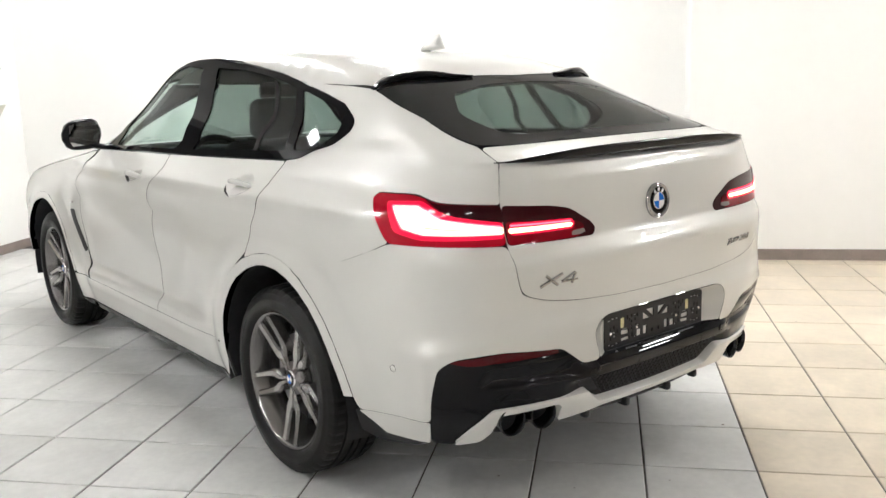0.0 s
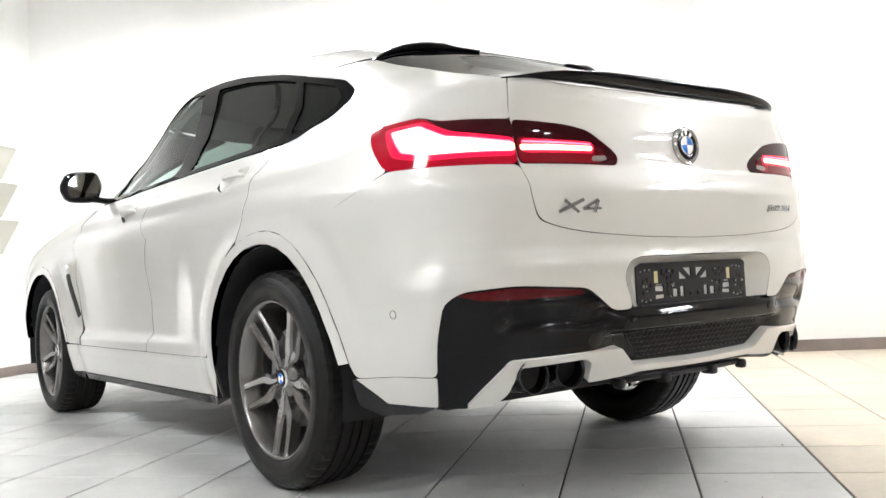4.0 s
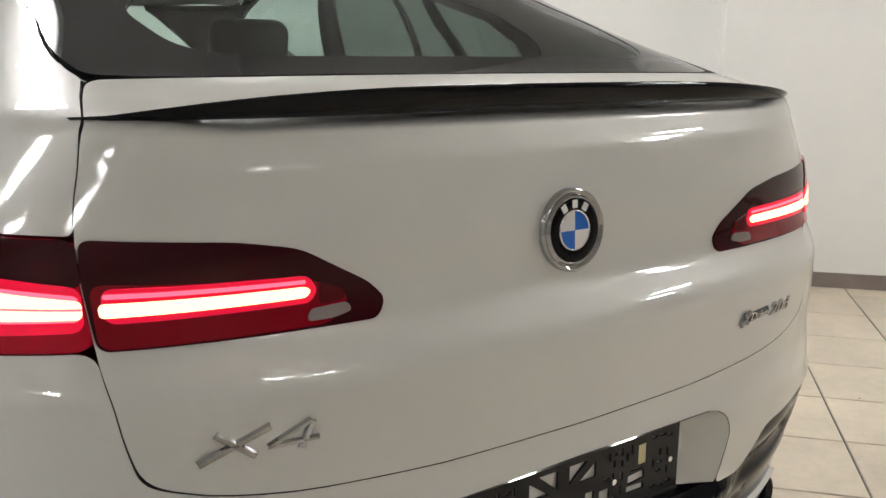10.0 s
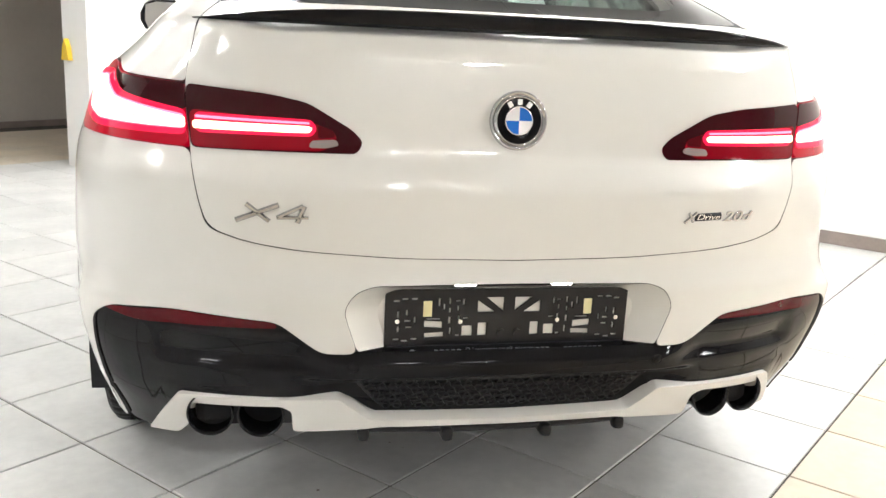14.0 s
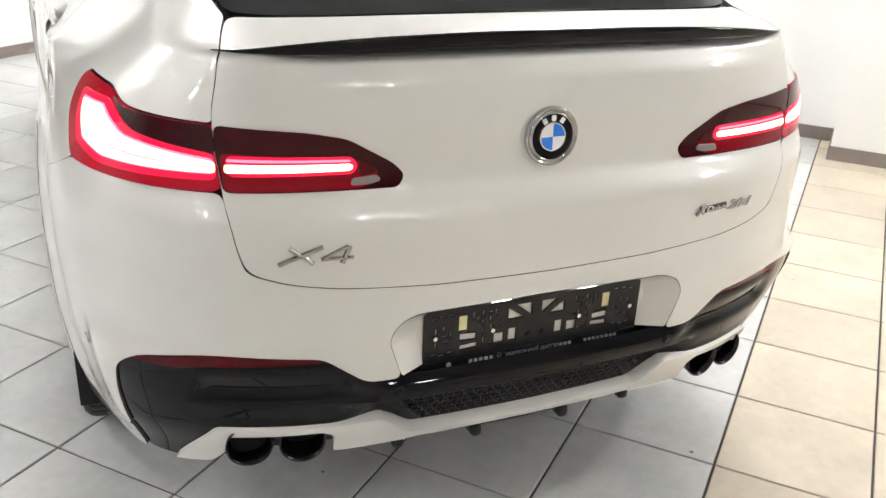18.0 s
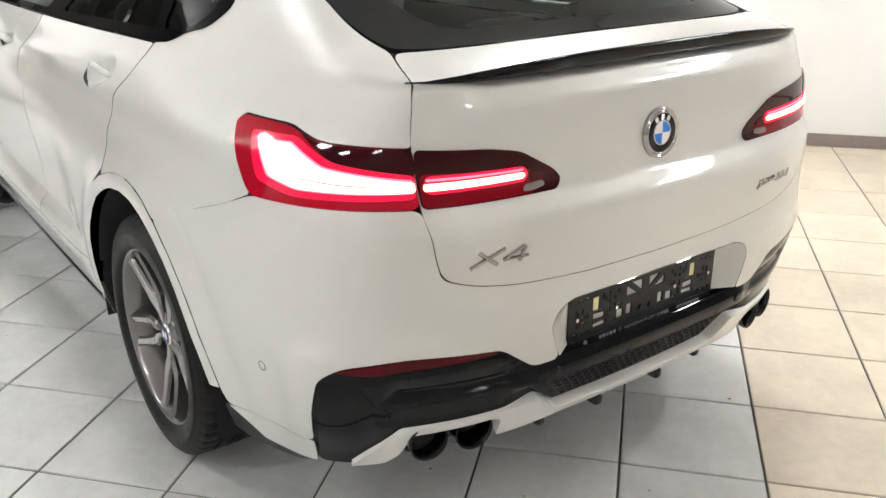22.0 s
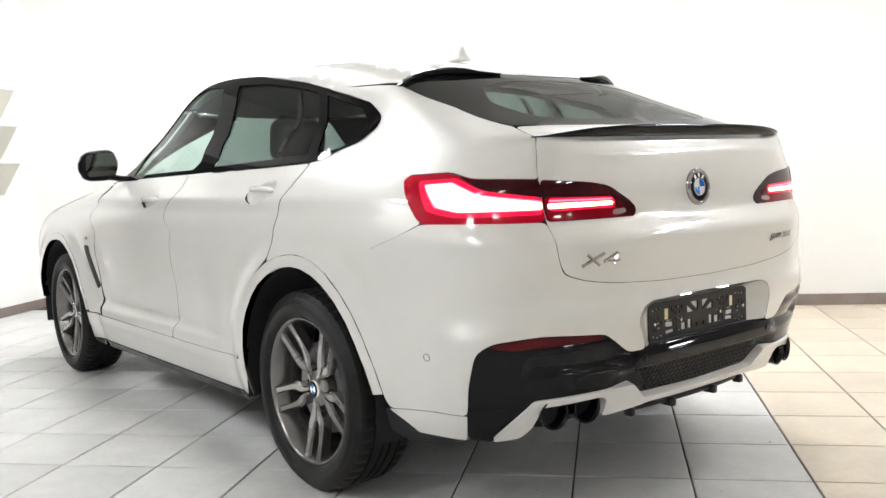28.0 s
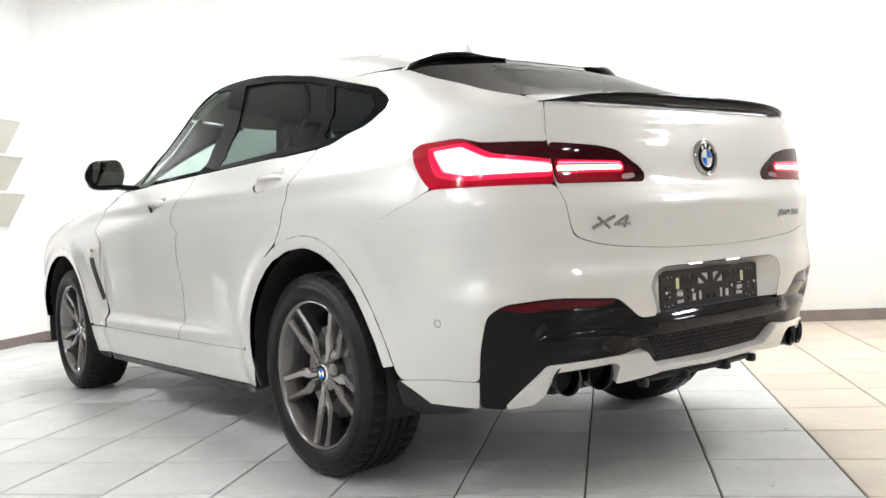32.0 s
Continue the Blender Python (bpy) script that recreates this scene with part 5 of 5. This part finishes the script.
for s in (-1, 1):
    seat = part("front_seat", soft_box((s * 0.37 - 0.25, 1.12, 0.50), (s * 0.37 + 0.25, 1.62, 0.68)), LEATHER, car, "black leather front seat", smooth=True)
    part("backrest", soft_box((-0.25, -0.07, 0.0), (0.25, 0.07, 0.64), pose(s * 0.37, 1.16, 0.58, 16), 0.06), LEATHER, seat, smooth=True)
    part("headrest", soft_box((-0.135, -0.055, 0.0), (0.135, 0.055, 0.19), pose(s * 0.37, 0.965, 1.205, 10), 0.045), LEATHER, seat, smooth=True)
    part("rear_headrest", soft_box((-0.14, -0.05, 0.0), (0.14, 0.05, 0.12), pose(s * 0.36, 0.02, 1.045, 12), 0.04), LEATHER, car, smooth=True)
bench = part("rear_bench", soft_box((-0.62, 0.16, 0.50), (0.62, 0.68, 0.70)), LEATHER, car, "black leather rear bench", smooth=True)
part("backrest", soft_box((-0.62, -0.07, 0.0), (0.62, 0.07, 0.55), pose(0, 0.16, 0.60, 18), 0.05), LEATHER, bench, smooth=True)
part("parcel_shelf", soft_box((-0.58, -0.66, 1.05), (0.58, -0.06, 1.075), r=0.01), CABIN, car, "black parcel shelf")
dash = part("dashboard", soft_box((-0.70, 1.74, 0.72), (0.70, 2.22, 1.105), r=0.06), CABIN, car, "black dashboard", smooth=True)
part("instrument_hood", soft_box((-0.55, 1.72, 1.04), (-0.20, 1.95, 1.13), r=0.03), CABIN, dash, smooth=True)
part("display_screen", one_box((-0.14, 1.715, 1.06), (0.14, 1.735, 1.17), bevel=0.004), GLOSS_BLACK, dash)
bm = bmesh.new()
rows = []
for i in range(33):
    t = 2 * math.pi * i / 32
    c = Vector((0.18 * math.cos(t), 0, 0.18 * math.sin(t)))
    o = c.normalized()
    rows.append([c + o * (0.016 * math.cos(k * math.pi / 4)) + Vector((0, 0.016 * math.sin(k * math.pi / 4), 0)) for k in range(8)])
rows[-1] = rows[0]
wheel_bm = loft(rows, caps=False)
bmesh.ops.transform(wheel_bm, matrix=pose(-0.37, 1.60, 1.02, -22), verts=wheel_bm.verts)
steer = part("steering_wheel", wheel_bm, LEATHER, car, "black steering wheel", smooth=True)
part("wheel_boss", soft_box((-0.10, -0.03, -0.08), (0.10, 0.03, 0.07), pose(-0.37, 1.61, 1.02, -22), 0.025), CABIN, steer, smooth=True)
part("inside_mirror", soft_box((-0.12, 1.58, 1.385), (0.12, 1.615, 1.455), r=0.02), CABIN, car, "black inside mirror", smooth=True)
part("hanging_paper", one_box((-0.085, 1.592, 1.285), (0.035, 1.595, 1.40)), PLASTIC_GREY, car, "grey paper sheet hanging from the inside mirror")
part("sensor_housing", soft_box((-0.055, 1.66, 1.36), (0.055, 1.72, 1.47), r=0.015), CABIN, car, smooth=True)
panel("headliner", [(x * 0.97, y * 0.985 + 0.01) for x, y in roof_outline], HEADLINER, car, "light grey headliner", where=roof_lay, lift=-0.035, thick=0.004, step=0.12)
part("cabin_floor", one_box((-0.66, -0.60, 0.52), (0.66, 2.2, 0.535)), CABIN, car)
part("tailgate_lining", one_box((-0.62, -0.90, 0.75), (0.62, -0.86, 1.10)), CABIN, car)

# ---------------- room fittings ----------------
rack = tagged(new("brochure_rack"), "pale laminate wall rack with three tilted trays on the white wall", "rack")
rack.matrix_world = ROOM @ pose(0, 0, 0)
for z in (1.97, 1.66, 1.345):
    bm = bmesh.new()
    lo = [(2.32, 4.77, z - 0.27), (3.33, 4.77, z - 0.27), (3.24, 4.52, z), (2.32, 4.52, z)]
    a = [bm.verts.new(p) for p in lo]
    b = [bm.verts.new(Vector(p) + Vector((0, 0.012, 0.012))) for p in lo]
    bm.faces.new(a)
    bm.faces.new(b[::-1])
    for i in range(4):
        bm.faces.new((a[i], b[i], b[(i + 1) % 4], a[(i + 1) % 4]))
    bmesh.ops.recalc_face_normals(bm, faces=bm.faces)
    part("tray", bm, SHELF_PAINT, rack)
    part("tray_edge", one_box((2.32, 4.51, z - 0.004), (3.242, 4.524, z + 0.012), bevel=0.003), METAL_WHITE, rack)
part("mounting_board", one_box((2.30, 4.782, 1.02), (3.36, 4.80, 2.02), bevel=0.004), METAL_WHITE, rack)
tagged(part("hanging_tag", prism(bmesh.new(), [(-0.05, 0.0), (0.05, 0.0), (0.035, 0.10), (0.0, 0.17), (-0.035, 0.10)], -0.02, 0.02, ROOM @ pose(1.75, V_SHELF + 0.25, 0.86, 0, 0, 90)), YELLOW),
              "yellow plastic tag hanging on the doorway's side", "tag")
sill = tagged(part("threshold", one_box((DOOR_U0 - 0.4, V_SHELF + 2.97, 0), (DOOR_U1 + 1.8, V_SHELF + 3.0, 0.07), ROOM, 0.004), SKIRTING), "dark skirting across the passage behind the doorway", "skirting", kind="structure")

# ---------------- luminaires ----------------
def luminaire(u, v):
    """A square suspended light: white sheet-metal tray, four lit tubes in sockets, two rods to the ceiling."""
    top = tagged(new("ceiling_light"), "white square suspended light with four lit tubes", "ceiling light", "square lights under the ceiling")
    top.matrix_world = ROOM @ pose(u, v, 3.12)
    part("tray", one_box((-0.31, -0.31, 0.0), (0.31, 0.31, 0.07), bevel=0.012), METAL_WHITE, top)
    for s in (-0.21, -0.07, 0.07, 0.21):
        part("tube", tube(bmesh.new(), (-0.275, s, -0.022), (0.275, s, -0.022), 0.019, n=12), LAMP_WHITE, top, "glowing white lamp tube")
        for e in (-0.288, 0.288):
            part("socket", one_box((e - 0.013, s - 0.022, -0.045), (e + 0.013, s + 0.022, 0.002), bevel=0.004), METAL_WHITE, top)
    for s in (-0.2, 0.2):
        part("rod", tube(bmesh.new(), (s, 0, 0.07), (s, 0, HIGH - 3.12), 0.006, n=8), METAL_WHITE, top)
    return top


first = luminaire(0.95, 2.1)
for u, rows in ((0.9, (-1.0, -3.1, -5.1, -7.1, -9.1)), (2.4, (2.9, 0.9)), (-1.2, (4.0,)), (-3.2, (2.0,)), (-4.8, (1.4, -6.6, -9.0)), (-6.2, (-0.6,))):
    for v in rows:
        copy_thing(first, ROOM @ pose(u, v, 3.12))

# ---------------- floor tiles ----------------
PITCH, JOINT = 0.4115, 0.0075
ORIGIN = Vector((0.678, -0.929))


def tile_mesh(name, mat):
    bm = one_box((-PITCH / 2 + JOINT / 2, -PITCH / 2 + JOINT / 2, -0.010), (PITCH / 2 - JOINT / 2, PITCH / 2 - JOINT / 2, 0.0))
    top = [e for e in bm.edges if all(v.co.z > -0.001 for v in e.verts)]
    bmesh.ops.bevel(bm, geom=top, offset=0.0018, segments=1, affect="EDGES")
    return mesh_of(name, bm, mat)


grey_tile, beige_tile = tile_mesh("tile", TILE_GREY), tile_mesh("tile", TILE_BEIGE)
turn = ROOM.to_quaternion()
ou = (ROOM.inverted() @ Vector((*ORIGIN, 0)))
spots = []
for i in range(-20, 12):
    for j in range(-38, 24):
        u, v = ou.x + (i + 0.5) * PITCH, ou.y + (j + 0.5) * PITCH
        if U_FAR < u - 0.2 and u < U_BACK and V_FAR < v - 0.2 and v < (V_SHELF + 2.8 if 0.0 < u < 3.5 else V_SHELF):
            p = ROOM @ Vector((u, v, 0))
            near = math.hypot(p.x - 0.2, p.y - 0.3)
            spots.append((near, i, j, p))
spots.sort(key=lambda s: s[0])
rest_grey, rest_beige = bmesh.new(), bmesh.new()
for n, (near, i, j, p) in enumerate(spots):
    beige = j < 0 or j > 15
    if n < 300:
        ob = new("tile", beige_tile if beige else grey_tile)
        ob.parent = floor
        tilt = Euler((random.gauss(0, 0.0008), random.gauss(0, 0.0008), 0)).to_quaternion()
        ob.matrix_world = Matrix.LocRotScale(p + Vector((0, 0, random.uniform(-0.0006, 0.0))), turn @ tilt, None)
    else:
        bm = rest_beige if beige else rest_grey
        bm.from_mesh(beige_tile if beige else grey_tile)
        bm.verts.ensure_lookup_table()
        for v in bm.verts[-len(grey_tile.vertices):]:
            v.co = Matrix.LocRotScale(p, turn, None) @ v.co
for bm, mat in ((rest_grey, TILE_GREY), (rest_beige, TILE_BEIGE)):
    tagged(part("distant_tiles", bm, mat, floor), kind="stuff")

# small dirt on the tiles: flat crumbs lying about
bm = bmesh.new()
dirt = random.Random(7)
for n in range(70):
    if n == 0:
        x, y, r = 0.654, -0.858, 0.010
    else:
        x, y, r = dirt.uniform(-3.0, 2.6), dirt.uniform(-2.2, 2.6), dirt.choice((0.0025, 0.004, 0.004, 0.006))
    ring = [bm.verts.new((x + r * dirt.uniform(0.5, 1.3) * math.cos(k), y + r * dirt.uniform(0.4, 1.2) * math.sin(k), 0.0004)) for k in (0, 1.05, 2.1, 3.15, 4.2, 5.25)]
    top = bm.verts.new((x, y, 0.0004 + r * 0.25))
    for k in range(6):
        bm.faces.new((ring[k], ring[(k + 1) % 6], top))
bmesh.ops.recalc_face_normals(bm, faces=bm.faces)
tagged(part("floor_dirt", bm, SKIRTING, floor), kind="stuff")
